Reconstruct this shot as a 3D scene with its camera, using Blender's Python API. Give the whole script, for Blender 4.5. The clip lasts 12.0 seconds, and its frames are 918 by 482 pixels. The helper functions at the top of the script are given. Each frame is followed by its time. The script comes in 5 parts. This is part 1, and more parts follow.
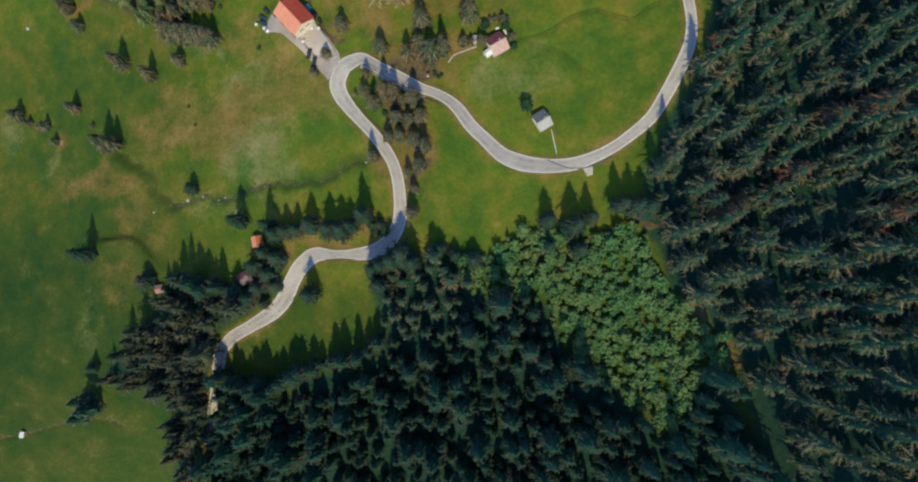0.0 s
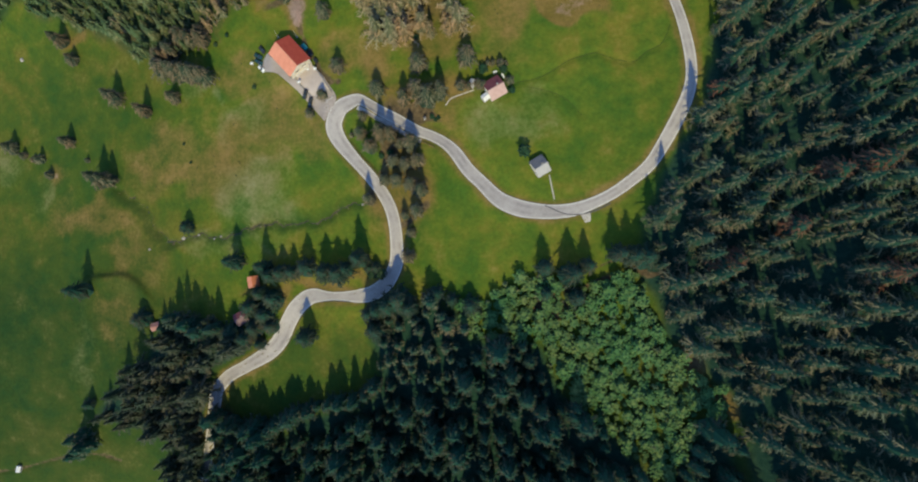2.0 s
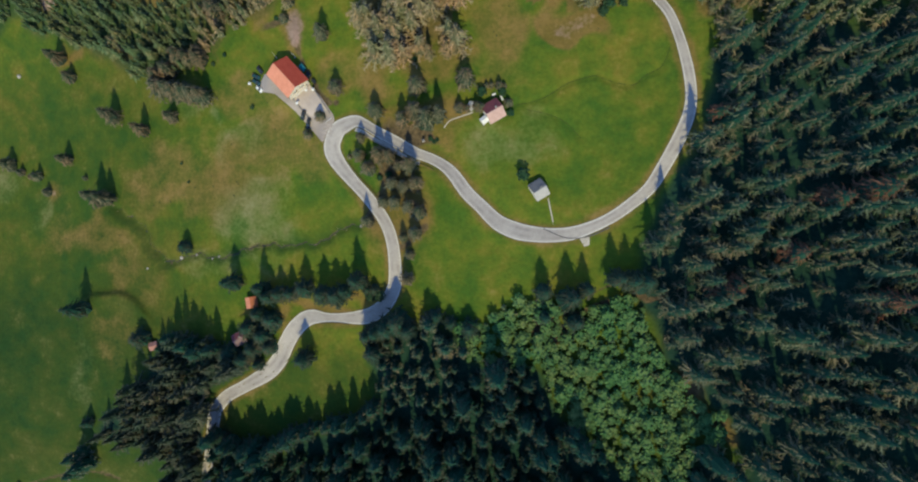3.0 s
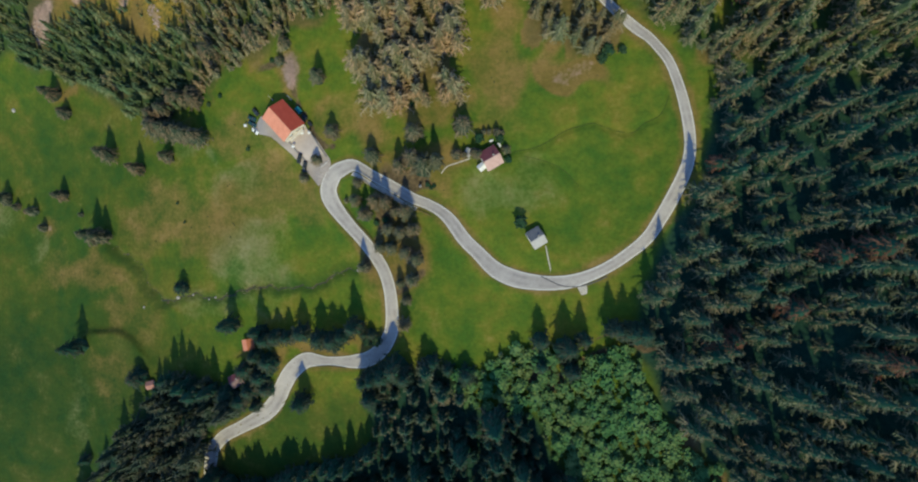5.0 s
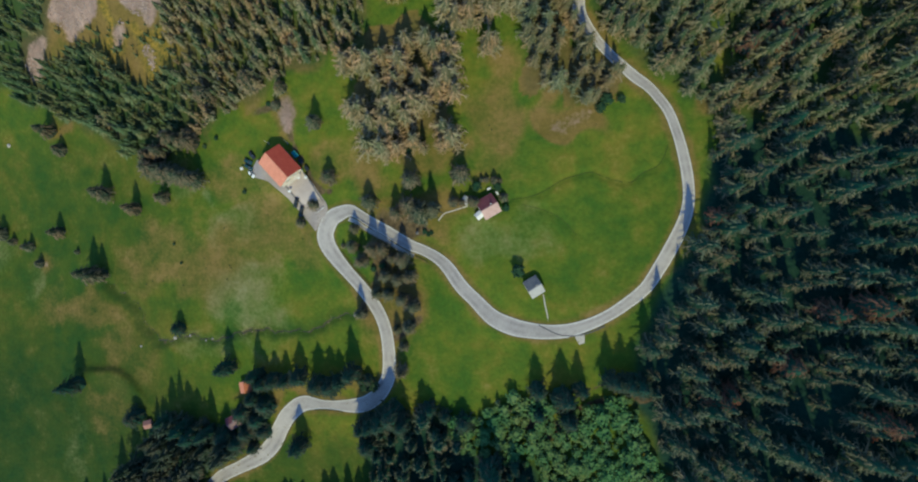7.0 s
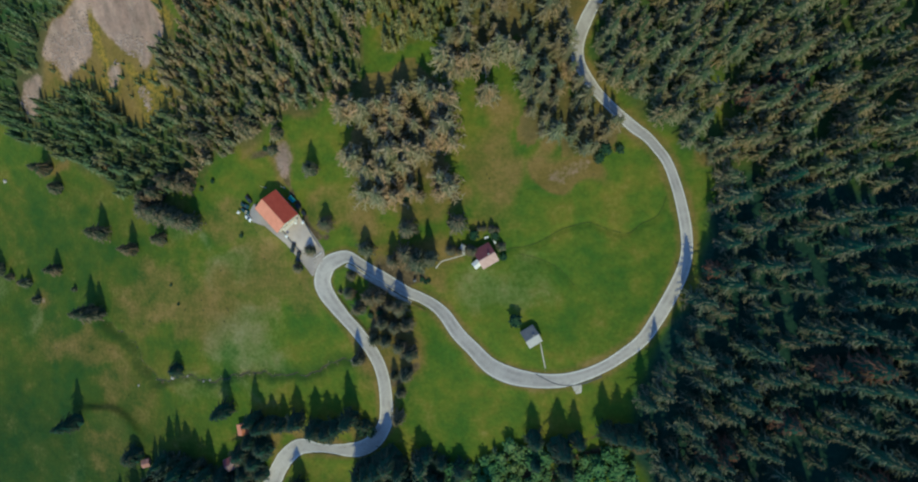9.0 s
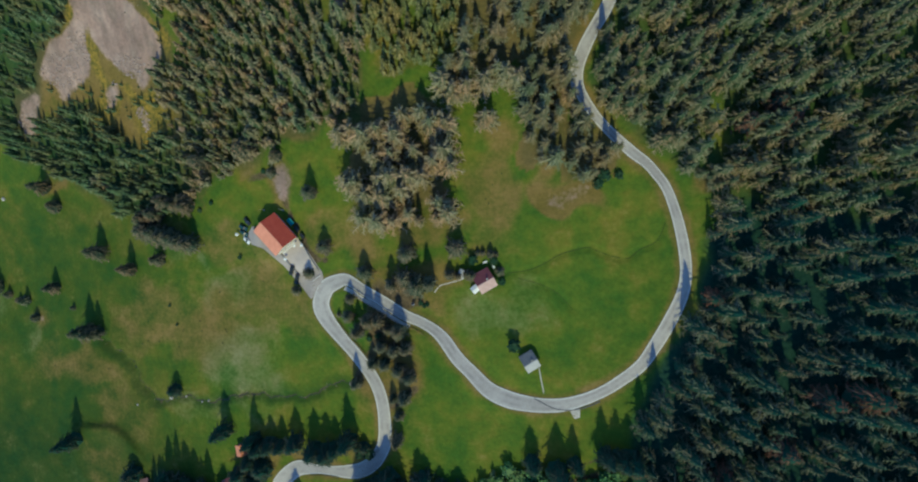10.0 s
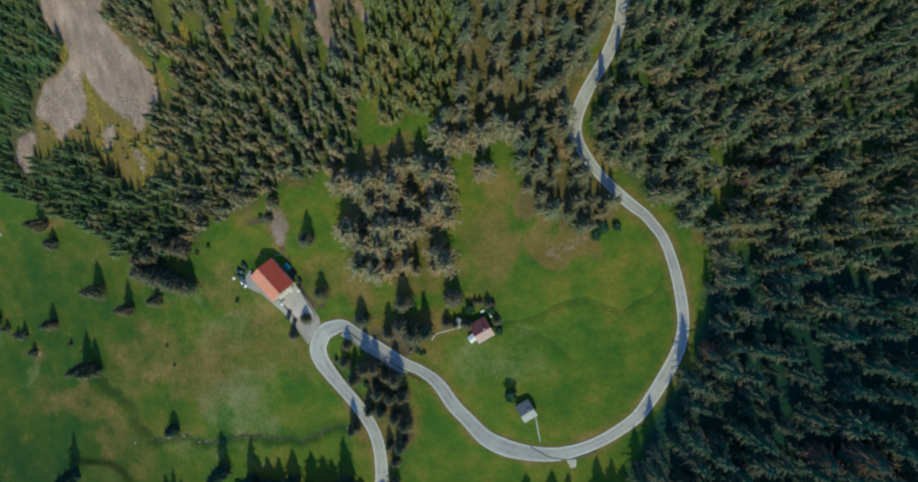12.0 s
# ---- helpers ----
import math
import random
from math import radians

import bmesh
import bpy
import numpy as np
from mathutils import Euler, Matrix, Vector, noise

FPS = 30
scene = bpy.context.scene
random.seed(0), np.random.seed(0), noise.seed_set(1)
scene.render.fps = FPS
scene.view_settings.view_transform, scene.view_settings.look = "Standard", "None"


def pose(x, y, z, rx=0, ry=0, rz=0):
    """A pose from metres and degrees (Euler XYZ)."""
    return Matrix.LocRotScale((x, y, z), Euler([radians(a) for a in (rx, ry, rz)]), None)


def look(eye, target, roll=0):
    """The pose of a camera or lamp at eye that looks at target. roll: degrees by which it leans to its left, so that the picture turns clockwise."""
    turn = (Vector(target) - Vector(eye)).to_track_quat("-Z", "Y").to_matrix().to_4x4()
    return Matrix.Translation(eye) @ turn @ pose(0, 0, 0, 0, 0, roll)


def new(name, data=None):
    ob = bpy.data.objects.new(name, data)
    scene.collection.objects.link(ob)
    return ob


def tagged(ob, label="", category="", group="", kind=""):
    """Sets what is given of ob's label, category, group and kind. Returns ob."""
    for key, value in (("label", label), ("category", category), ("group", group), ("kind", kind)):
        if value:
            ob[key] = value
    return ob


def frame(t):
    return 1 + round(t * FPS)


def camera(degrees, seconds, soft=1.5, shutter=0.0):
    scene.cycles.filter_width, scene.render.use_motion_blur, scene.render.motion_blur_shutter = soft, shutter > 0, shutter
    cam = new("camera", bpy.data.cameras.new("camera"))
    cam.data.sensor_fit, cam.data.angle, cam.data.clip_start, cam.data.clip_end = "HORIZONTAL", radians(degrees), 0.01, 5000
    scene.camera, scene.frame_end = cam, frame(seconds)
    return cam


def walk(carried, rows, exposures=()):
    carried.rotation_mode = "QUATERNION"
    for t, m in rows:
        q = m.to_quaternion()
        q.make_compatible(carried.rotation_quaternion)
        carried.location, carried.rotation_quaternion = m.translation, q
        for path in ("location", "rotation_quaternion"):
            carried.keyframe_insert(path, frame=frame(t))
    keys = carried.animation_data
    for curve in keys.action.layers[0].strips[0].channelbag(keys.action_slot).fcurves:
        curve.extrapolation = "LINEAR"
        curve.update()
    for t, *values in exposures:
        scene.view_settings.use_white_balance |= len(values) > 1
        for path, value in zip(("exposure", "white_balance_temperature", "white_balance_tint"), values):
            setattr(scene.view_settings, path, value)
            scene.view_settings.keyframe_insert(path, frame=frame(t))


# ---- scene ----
cam = camera(74.0, 12.0, 2.1)
ROWS = [
    (0.0, -0.01, -0.11, 255.77, 5.137, 0.026, -0.498),
    (1.0, 0.76, 11.44, 255.91, 4.756, 0.019, -0.418),
    (2.0, 1.50, 23.16, 256.04, 4.361, 0.014, -0.354),
    (3.0, 2.22, 35.02, 256.16, 3.953, 0.012, -0.303),
    (4.0, 2.93, 47.00, 256.26, 3.537, 0.011, -0.259),
    (5.0, 3.60, 59.08, 256.34, 3.115, 0.011, -0.219),
    (6.0, 4.25, 71.21, 256.39, 2.691, 0.011, -0.178),
    (7.0, 4.86, 83.38, 256.40, 2.268, 0.012, -0.132),
    (8.0, 5.46, 95.56, 256.39, 1.849, 0.011, -0.075),
    (9.0, 6.02, 107.70, 256.34, 1.439, 0.010, -0.005),
    (10.0, 6.55, 119.80, 256.25, 1.039, 0.007, 0.085),
    (11.0, 7.06, 131.82, 256.12, 0.654, 0.001, 0.198),
    (12.0, 7.52, 143.72, 255.94, 0.286, -0.007, 0.339),
]
EXPOSURES = [(0.0, 0.43, 5680, 9), (6.0, 0.31, 5300, 3), (12.0, 0.10, 4940, -4)]
walk(cam, [(t, pose(x, y, z, rx, ry, rz)) for t, x, y, z, rx, ry, rz in ROWS], EXPOSURES)

# ---- light ----
SUN_HEIGHT = 45.0     # degrees over the horizon
SUN_TURN = 3.0        # degrees east of south
world = bpy.data.worlds.new("world")
scene.world = world
world.use_nodes = True
sky = world.node_tree.nodes.new("ShaderNodeTexSky")
sky.sky_type, sky.sun_disc = "NISHITA", False
sky.sun_elevation, sky.sun_rotation = radians(SUN_HEIGHT), radians(180 - SUN_TURN)
sky.altitude, sky.ozone_density, sky.dust_density = 1200, 1.3, 0.3
background = world.node_tree.nodes["Background"]
background.inputs["Strength"].default_value = 0.14
world.node_tree.links.new(sky.outputs[0], background.inputs["Color"])
sun = new("sun", bpy.data.lights.new("sun", "SUN"))
sun.data.energy, sun.data.angle, sun.data.color = 2.95, radians(0.5), (1.0, 0.81, 0.39)
sun_from = Vector((math.sin(radians(SUN_TURN)) * math.cos(radians(SUN_HEIGHT)),
                   -math.cos(radians(SUN_TURN)) * math.cos(radians(SUN_HEIGHT)), math.sin(radians(SUN_HEIGHT))))
sun.matrix_world = look(sun_from * 600, (0, 0, 0))


# ---- materials ----
def node_material(name, rough=0.8, metal=0.0):
    m = bpy.data.materials.new(name)
    m.use_nodes = True
    shader = m.node_tree.nodes["Principled BSDF"]
    shader.inputs["Roughness"].default_value = rough
    shader.inputs["Metallic"].default_value = metal
    shader.inputs["Specular IOR Level"].default_value = 0.25
    return m, m.node_tree.nodes, m.node_tree.links, shader


def noise_value(nodes, links, where, scale, detail=4.0, rough=0.6):
    n = nodes.new("ShaderNodeTexNoise")
    n.inputs["Scale"].default_value, n.inputs["Detail"].default_value = scale, detail
    n.inputs["Roughness"].default_value = rough
    links.new(where, n.inputs["Vector"])
    return n.outputs["Fac"]


def ramp(nodes, links, value, stops):
    r = nodes.new("ShaderNodeValToRGB")
    while len(r.color_ramp.elements) < len(stops):
        r.color_ramp.elements.new(0.5)
    for e, (at, colour) in zip(r.color_ramp.elements, stops):
        e.position, e.color = at, (*colour, 1)
    links.new(value, r.inputs["Fac"])
    return r.outputs["Color"]


def mix(nodes, links, factor, a, b, kind="MIX"):
    n = nodes.new("ShaderNodeMix")
    n.data_type, n.blend_type = "RGBA", kind
    for value, socket in ((factor, n.inputs[0]), (a, n.inputs[6]), (b, n.inputs[7])):
        if isinstance(value, (int, float)):
            socket.default_value = value
        elif isinstance(value, tuple):
            socket.default_value = (*value, 1)
        else:
            links.new(value, socket)
    return n.outputs[2]


def maths(nodes, links, kind, a, b=0.0):
    n = nodes.new("ShaderNodeMath")
    n.operation = kind
    n.use_clamp = kind in ("MULTIPLY_ADD",)
    for value, socket in ((a, n.inputs[0]), (b, n.inputs[1])):
        if isinstance(value, (int, float)):
            socket.default_value = value
        else:
            links.new(value, socket)
    return n.outputs[0]


def bumped(nodes, links, shader, value, strength, distance):
    b = nodes.new("ShaderNodeBump")
    b.inputs["Strength"].default_value, b.inputs["Distance"].default_value = strength, distance
    links.new(value, b.inputs["Height"])
    links.new(b.outputs[0], shader.inputs["Normal"])


def surface(name, dark, light, coarse=0.15, fine=2.5, rough=0.8, metal=0.0, bump=0.3, depth=0.05, own=0.0):
    """A weathered surface: two scales of noise between a dark and a light colour; own: how far each object differs."""
    m, nodes, links, shader = node_material(name, rough, metal)
    where = nodes.new("ShaderNodeTexCoord").outputs["Object"]
    a, b = noise_value(nodes, links, where, coarse), noise_value(nodes, links, where, fine, 6)
    both = maths(nodes, links, "ADD", maths(nodes, links, "MULTIPLY", a, 0.6), maths(nodes, links, "MULTIPLY", b, 0.4))
    colour = ramp(nodes, links, both, [(0.32, dark), (0.68, light)])
    if own:
        info = nodes.new("ShaderNodeObjectInfo").outputs["Random"]
        shade = nodes.new("ShaderNodeHueSaturation")
        links.new(colour, shade.inputs["Color"])
        links.new(maths(nodes, links, "ADD", maths(nodes, links, "MULTIPLY", info, 2 * own), 1 - own), shade.inputs["Value"])
        colour = shade.outputs[0]
    links.new(colour, shader.inputs["Base Color"])
    if bump:
        bumped(nodes, links, shader, b, bump, depth)
    return m


def foliage(name, dark, mid, light, rough=0.75):
    """Needles or leaves: every twig has a tone of its own, and whole trees drift in colour."""
    m, nodes, links, shader = node_material(name, rough)
    geo = nodes.new("ShaderNodeNewGeometry")
    drift = noise_value(nodes, links, geo.outputs["Position"], 0.11, 2)
    fine = noise_value(nodes, links, geo.outputs["Position"], 1.6, 3)
    tone = maths(nodes, links, "ADD", maths(nodes, links, "MULTIPLY", geo.outputs["Random Per Island"], 0.35),
                 maths(nodes, links, "ADD", maths(nodes, links, "MULTIPLY", drift, 0.55), maths(nodes, links, "MULTIPLY", fine, 0.2)))
    hue = noise_value(nodes, links, geo.outputs["Position"], 0.075, 1)
    tint = ramp(nodes, links, hue, [(0.36, (0.84, 1.0, 0.92)), (0.5, (1.0, 1.0, 0.95)), (0.64, (1.22, 1.0, 0.88))])
    links.new(mix(nodes, links, 1.0, ramp(nodes, links, tone, [(0.25, dark), (0.52, mid), (0.74, light)]), tint, "MULTIPLY"), shader.inputs["Base Color"])
    shader.inputs["Specular IOR Level"].default_value = 0.2
    return m


def asphalt_material():
    """Worn asphalt: darker wheel tracks along it, patches, and dust towards its edges."""
    m, nodes, links, shader = node_material("worn_asphalt", 0.9)
    where = nodes.new("ShaderNodeNewGeometry").outputs["Position"]
    n1, n2 = noise_value(nodes, links, where, 0.06, 3), noise_value(nodes, links, where, 1.1, 6)
    both = maths(nodes, links, "ADD", maths(nodes, links, "MULTIPLY", n1, 0.6), maths(nodes, links, "MULTIPLY", n2, 0.4))
    colour = ramp(nodes, links, both, [(0.32, (0.338, 0.308, 0.288)), (0.68, (0.500, 0.462, 0.436))])
    across = nodes.new("ShaderNodeAttribute")
    across.attribute_name = "across"
    track = ramp(nodes, links, across.outputs["Fac"], [(0.10, (0, 0, 0)), (0.28, (1, 1, 1)), (0.44, (0.25, 0.25, 0.25)), (0.56, (0.25, 0.25, 0.25)), (0.72, (1, 1, 1)), (0.90, (0, 0, 0))])
    worn = maths(nodes, links, "MULTIPLY", ramp(nodes, links, noise_value(nodes, links, where, 0.13, 4), [(0.42, (0, 0, 0)), (0.66, (0.8, 0.8, 0.8))]), track)
    colour = mix(nodes, links, worn, colour, (0.225, 0.202, 0.200))
    dust = ramp(nodes, links, across.outputs["Fac"], [(0.0, (0.7, 0.7, 0.7)), (0.09, (0, 0, 0)), (0.91, (0, 0, 0)), (1.0, (0.7, 0.7, 0.7))])
    colour = mix(nodes, links, dust, colour, (0.560, 0.520, 0.470))
    links.new(colour, shader.inputs["Base Color"])
    bumped(nodes, links, shader, n2, 0.15, 0.05)
    return m


def ground_material():
    m, nodes, links, shader = node_material("meadow", 0.95)
    shader.inputs["Specular IOR Level"].default_value = 0.2
    where = nodes.new("ShaderNodeNewGeometry").outputs["Position"]
    tone = nodes.new("ShaderNodeVertexColor")
    tone.layer_name = "tone"
    parts = nodes.new("ShaderNodeSeparateColor")
    links.new(tone.outputs["Color"], parts.inputs["Color"])
    n60, n12 = noise_value(nodes, links, where, 0.017, 3), noise_value(nodes, links, where, 0.085, 5)
    n2, n05 = noise_value(nodes, links, where, 0.6, 6), noise_value(nodes, links, where, 3.0, 4, 0.7)
    mixn = maths(nodes, links, "ADD", maths(nodes, links, "MULTIPLY", n60, 0.42), maths(nodes, links, "MULTIPLY", n12, 0.58))
    grass = ramp(nodes, links, mixn, GRASS)
    # greener grass, and the creek slope's shade as grass colour
    lush_shade = nodes.new("ShaderNodeAttribute")
    lush_shade.attribute_name = "lush_shade"
    grass = mix(nodes, links, lush_shade.outputs["Fac"], grass, ramp(nodes, links, mixn, LUSH))
    dry = ramp(nodes, links, n12, DRY)
    pale = ramp(nodes, links, n12, PALE)
    soil = ramp(nodes, links, n2, SOIL)
    stretch = nodes.new("ShaderNodeMapping")
    stretch.inputs["Scale"].default_value = (0.2, 0.045, 0.2)
    stretch.inputs["Rotation"].default_value = (0, 0, radians(12))
    links.new(where, stretch.inputs["Vector"])
    runs = noise_value(nodes, links, stretch.outputs[0], 1.0, 5)
    scree = ramp(nodes, links, maths(nodes, links, "ADD", maths(nodes, links, "MULTIPLY", runs, 0.5), maths(nodes, links, "ADD", maths(nodes, links, "MULTIPLY", n12, 0.35), maths(nodes, links, "MULTIPLY", n05, 0.15))), SCREE_TONES)
    runnels = noise_value(nodes, links, stretch.outputs[0], 0.9, 2)
    scree = mix(nodes, links, 1.0, scree, ramp(nodes, links, runnels, [(0.36, (0.84, 0.87, 0.86)), (0.5, (1.0, 1.0, 1.0)), (0.64, (1.18, 1.15, 1.13))]), "MULTIPLY")
    ragged = maths(nodes, links, "SUBTRACT", maths(nodes, links, "ADD", n12, maths(nodes, links, "MULTIPLY", n2, 0.6)), 0.8)

    def masked(channel, gain=2.2):
        grown = maths(nodes, links, "ADD", parts.outputs[channel], maths(nodes, links, "MULTIPLY", ragged, 0.9))
        n = nodes.new("ShaderNodeMapRange")
        n.interpolation_type = "SMOOTHSTEP"
        n.inputs["From Min"].default_value, n.inputs["From Max"].default_value = 0.5 - 0.5 / gain, 0.5 + 0.5 / gain
        links.new(grown, n.inputs["Value"])
        return n.outputs[0]

    colour = mix(nodes, links, masked("Red", 1.1), grass, dry)
    colour = mix(nodes, links, masked("Blue", 1.1), colour, pale)
    # needle litter under the woods, darkened to teal for the trees' shade
    floor_shade = nodes.new("ShaderNodeAttribute")
    floor_shade.attribute_name = "floor_shade"
    colour = mix(nodes, links, floor_shade.outputs["Fac"], colour, ramp(nodes, links, n2, [(0.3, (0.010, 0.042, 0.030)), (0.7, (0.020, 0.052, 0.034))]))
    rust = nodes.new("ShaderNodeAttribute")
    rust.attribute_name = "ochre"
    colour = mix(nodes, links, rust.outputs["Fac"], colour, ramp(nodes, links, n2, [(0.32, (0.090, 0.096, 0.022)), (0.5, (0.200, 0.150, 0.026)), (0.7, (0.330, 0.215, 0.032))]))
    colour = mix(nodes, links, masked("Green", 2.0), colour, soil)
    alpha = maths(nodes, links, "ADD", tone.outputs["Alpha"], maths(nodes, links, "MULTIPLY", ragged, 0.7))
    edge = nodes.new("ShaderNodeMapRange")
    edge.inputs["From Min"].default_value, edge.inputs["From Max"].default_value = 0.4, 0.65
    links.new(alpha, edge.inputs["Value"])
    colour = mix(nodes, links, edge.outputs[0], colour, scree)
    speck = maths(nodes, links, "ADD", maths(nodes, links, "MULTIPLY", n05, 0.35), maths(nodes, links, "MULTIPLY", n2, 0.65))
    colour = mix(nodes, links, 1.0, colour, ramp(nodes, links, speck, [(0.3, (0.74, 0.76, 0.78)), (0.7, (1.22, 1.20, 1.16))]), "MULTIPLY")
    links.new(colour, shader.inputs["Base Color"])
    bumped(nodes, links, shader, maths(nodes, links, "ADD", n2, maths(nodes, links, "MULTIPLY", n05, 0.4)), 0.55, 0.5)
    return m


GRASS = [(0.38, (0.052, 0.110, 0.011)), (0.5, (0.098, 0.138, 0.012)), (0.62, (0.170, 0.154, 0.018))]
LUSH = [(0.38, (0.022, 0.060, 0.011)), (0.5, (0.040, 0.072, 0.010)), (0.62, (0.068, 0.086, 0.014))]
DRY = [(0.3, (0.135, 0.106, 0.022)), (0.7, (0.225, 0.150, 0.050))]
PALE = [(0.3, (0.130, 0.168, 0.055)), (0.7, (0.200, 0.218, 0.105))]
SOIL = [(0.3, (0.060, 0.046, 0.026)), (0.7, (0.150, 0.110, 0.060))]
SCREE_TONES = [(0.3, (0.195, 0.130, 0.108)), (0.5, (0.300, 0.210, 0.172)), (0.7, (0.450, 0.335, 0.280))]
MEADOW = ground_material()
ASPHALT = asphalt_material()
TAR = surface("road_tar", (0.070, 0.068, 0.072), (0.150, 0.145, 0.150), 0.5, 3.0, 0.8, bump=0.1)
STREAM_BED = surface("wet_stream_bed", (0.012, 0.022, 0.020), (0.050, 0.055, 0.045), 0.4, 2.5, 0.35)
FURROW = surface("dark_turf", (0.032, 0.056, 0.010), (0.066, 0.082, 0.016), 0.2, 2.0, 0.9)
BANK_EARTH = surface("damp_bank_earth", (0.050, 0.044, 0.026), (0.150, 0.120, 0.070), 0.4, 2.5, 0.95)
VERGE = surface("trodden_verge", (0.170, 0.140, 0.095), (0.330, 0.285, 0.220), 0.3, 3.0, 0.95)
SHOULDER = surface("pale_gravel", (0.330, 0.300, 0.260), (0.560, 0.520, 0.470), 0.3, 3.0, 0.95)
CONCRETE = surface("yard_concrete", (0.300, 0.255, 0.232), (0.440, 0.385, 0.350), 0.12, 2.0, 0.9, bump=0.1)
TERRACE_SLABS = surface("beige_terrace_slabs", (0.450, 0.375, 0.325), (0.580, 0.500, 0.445), 0.2, 2.0, 0.9, bump=0.1)
LINE_PAINT = surface("worn_line_paint", (0.550, 0.540, 0.510), (0.800, 0.790, 0.760), 0.6, 5.0, 0.7, bump=0)
RED_TILES = surface("red_roof_tiles", (0.350, 0.054, 0.036), (0.460, 0.092, 0.056), 0.5, 3.0, 0.75)
# roof tiles with the sun's brightening mixed into their colour
SUNLIT_TILES = surface("sunlit_salmon_tiles", (0.560, 0.215, 0.135), (0.700, 0.300, 0.200), 0.5, 3.0, 0.8)
PURPLE_TILES = surface("purple_grey_tiles", (0.170, 0.110, 0.125), (0.270, 0.185, 0.195), 0.5, 3.0, 0.75)
MAROON_TILES = surface("maroon_tiles", (0.170, 0.052, 0.062), (0.250, 0.085, 0.092), 0.5, 3.0, 0.75)
BROWN_TILES = surface("sunlit_pink_tiles", (0.440, 0.285, 0.255), (0.590, 0.410, 0.375), 0.5, 3.0, 0.75)
DULL_RED_TILES = surface("dull_red_tiles", (0.330, 0.165, 0.150), (0.450, 0.250, 0.225), 0.5, 3.0, 0.75)
GREY_SHEET = surface("grey_slate", (0.110, 0.115, 0.130), (0.200, 0.200, 0.215), 0.5, 3.0, 0.55)
PALE_SHEET = surface("pale_metal_sheet", (0.360, 0.355, 0.355), (0.480, 0.470, 0.470), 0.5, 3.0, 0.5)
ORANGE_TILES = surface("orange_tiles", (0.420, 0.135, 0.060), (0.560, 0.210, 0.105), 0.5, 3.0, 0.75)
PLASTER = surface("cream_plaster", (0.620, 0.560, 0.450), (0.780, 0.720, 0.620), 0.3, 3.0, 0.9, bump=0.1)
TIMBER = surface("weathered_timber", (0.120, 0.075, 0.045), (0.250, 0.170, 0.110), 0.5, 5.0, 0.8)
STONE = surface("grey_stone", (0.230, 0.215, 0.200), (0.460, 0.430, 0.400), 0.5, 3.0, 0.9, own=0.25)
RUBBLE = surface("scree_rock", (0.235, 0.172, 0.150), (0.440, 0.345, 0.300), 0.2, 2.0, 0.95)
BARK = surface("spruce_bark", (0.080, 0.058, 0.042), (0.170, 0.125, 0.090), 0.5, 4.0, 0.95)
SPRUCE = foliage("spruce_needles", (0.026, 0.050, 0.034), (0.070, 0.086, 0.056), (0.164, 0.162, 0.112))
DUSKY_SPRUCE = foliage("dusky_needles", (0.018, 0.042, 0.030), (0.046, 0.062, 0.042), (0.115, 0.116, 0.080))
OLIVE_SPRUCE = foliage("olive_needles", (0.120, 0.120, 0.064), (0.240, 0.200, 0.114), (0.350, 0.272, 0.170))
GREEN_SPRUCE = foliage("green_needles", (0.052, 0.090, 0.044), (0.112, 0.156, 0.074), (0.210, 0.220, 0.104))
PALE_SPRUCE = foliage("yellow_green_needles", (0.090, 0.112, 0.040), (0.195, 0.200, 0.076), (0.290, 0.265, 0.115))
# darker copy of the needles: the crowns' unlit sides are in its colour
SHADED_SPRUCE = foliage("shaded_green_needles", (0.008, 0.030, 0.023), (0.020, 0.039, 0.028), (0.070, 0.073, 0.050))
TAN_SPRUCE = foliage("tan_tipped_needles", (0.036, 0.049, 0.033), (0.098, 0.093, 0.058), (0.205, 0.168, 0.112))
MOSS_SPRUCE = foliage("moss_green_needles", (0.076, 0.088, 0.050), (0.160, 0.156, 0.088), (0.270, 0.236, 0.142))
# crown cores: the shade between the boughs is put into these darker colours
INNER = foliage("teal_inner_shade", (0.010, 0.050, 0.037), (0.016, 0.062, 0.045), (0.028, 0.072, 0.051))
DULL_INNER = foliage("dull_inner_shade", (0.014, 0.032, 0.022), (0.024, 0.042, 0.028), (0.042, 0.056, 0.036))
OLIVE_INNER = foliage("olive_inner_shade", (0.050, 0.066, 0.036), (0.095, 0.096, 0.054), (0.150, 0.134, 0.076))
GREEN_INNER = foliage("green_inner_shade", (0.028, 0.060, 0.030), (0.050, 0.080, 0.040), (0.086, 0.106, 0.050))
YOUNG_INNER = foliage("yellow_green_inner_shade", (0.046, 0.066, 0.024), (0.084, 0.092, 0.032), (0.130, 0.126, 0.046))
RUST = foliage("dead_needles", (0.055, 0.032, 0.022), (0.105, 0.056, 0.038), (0.165, 0.094, 0.066))
YOUNG_GREEN = foliage("young_leaves", (0.042, 0.106, 0.038), (0.072, 0.150, 0.052), (0.125, 0.195, 0.068))
SHRUB_GREEN = foliage("shrub_leaves", (0.012, 0.036, 0.018), (0.020, 0.054, 0.026), (0.044, 0.076, 0.036))
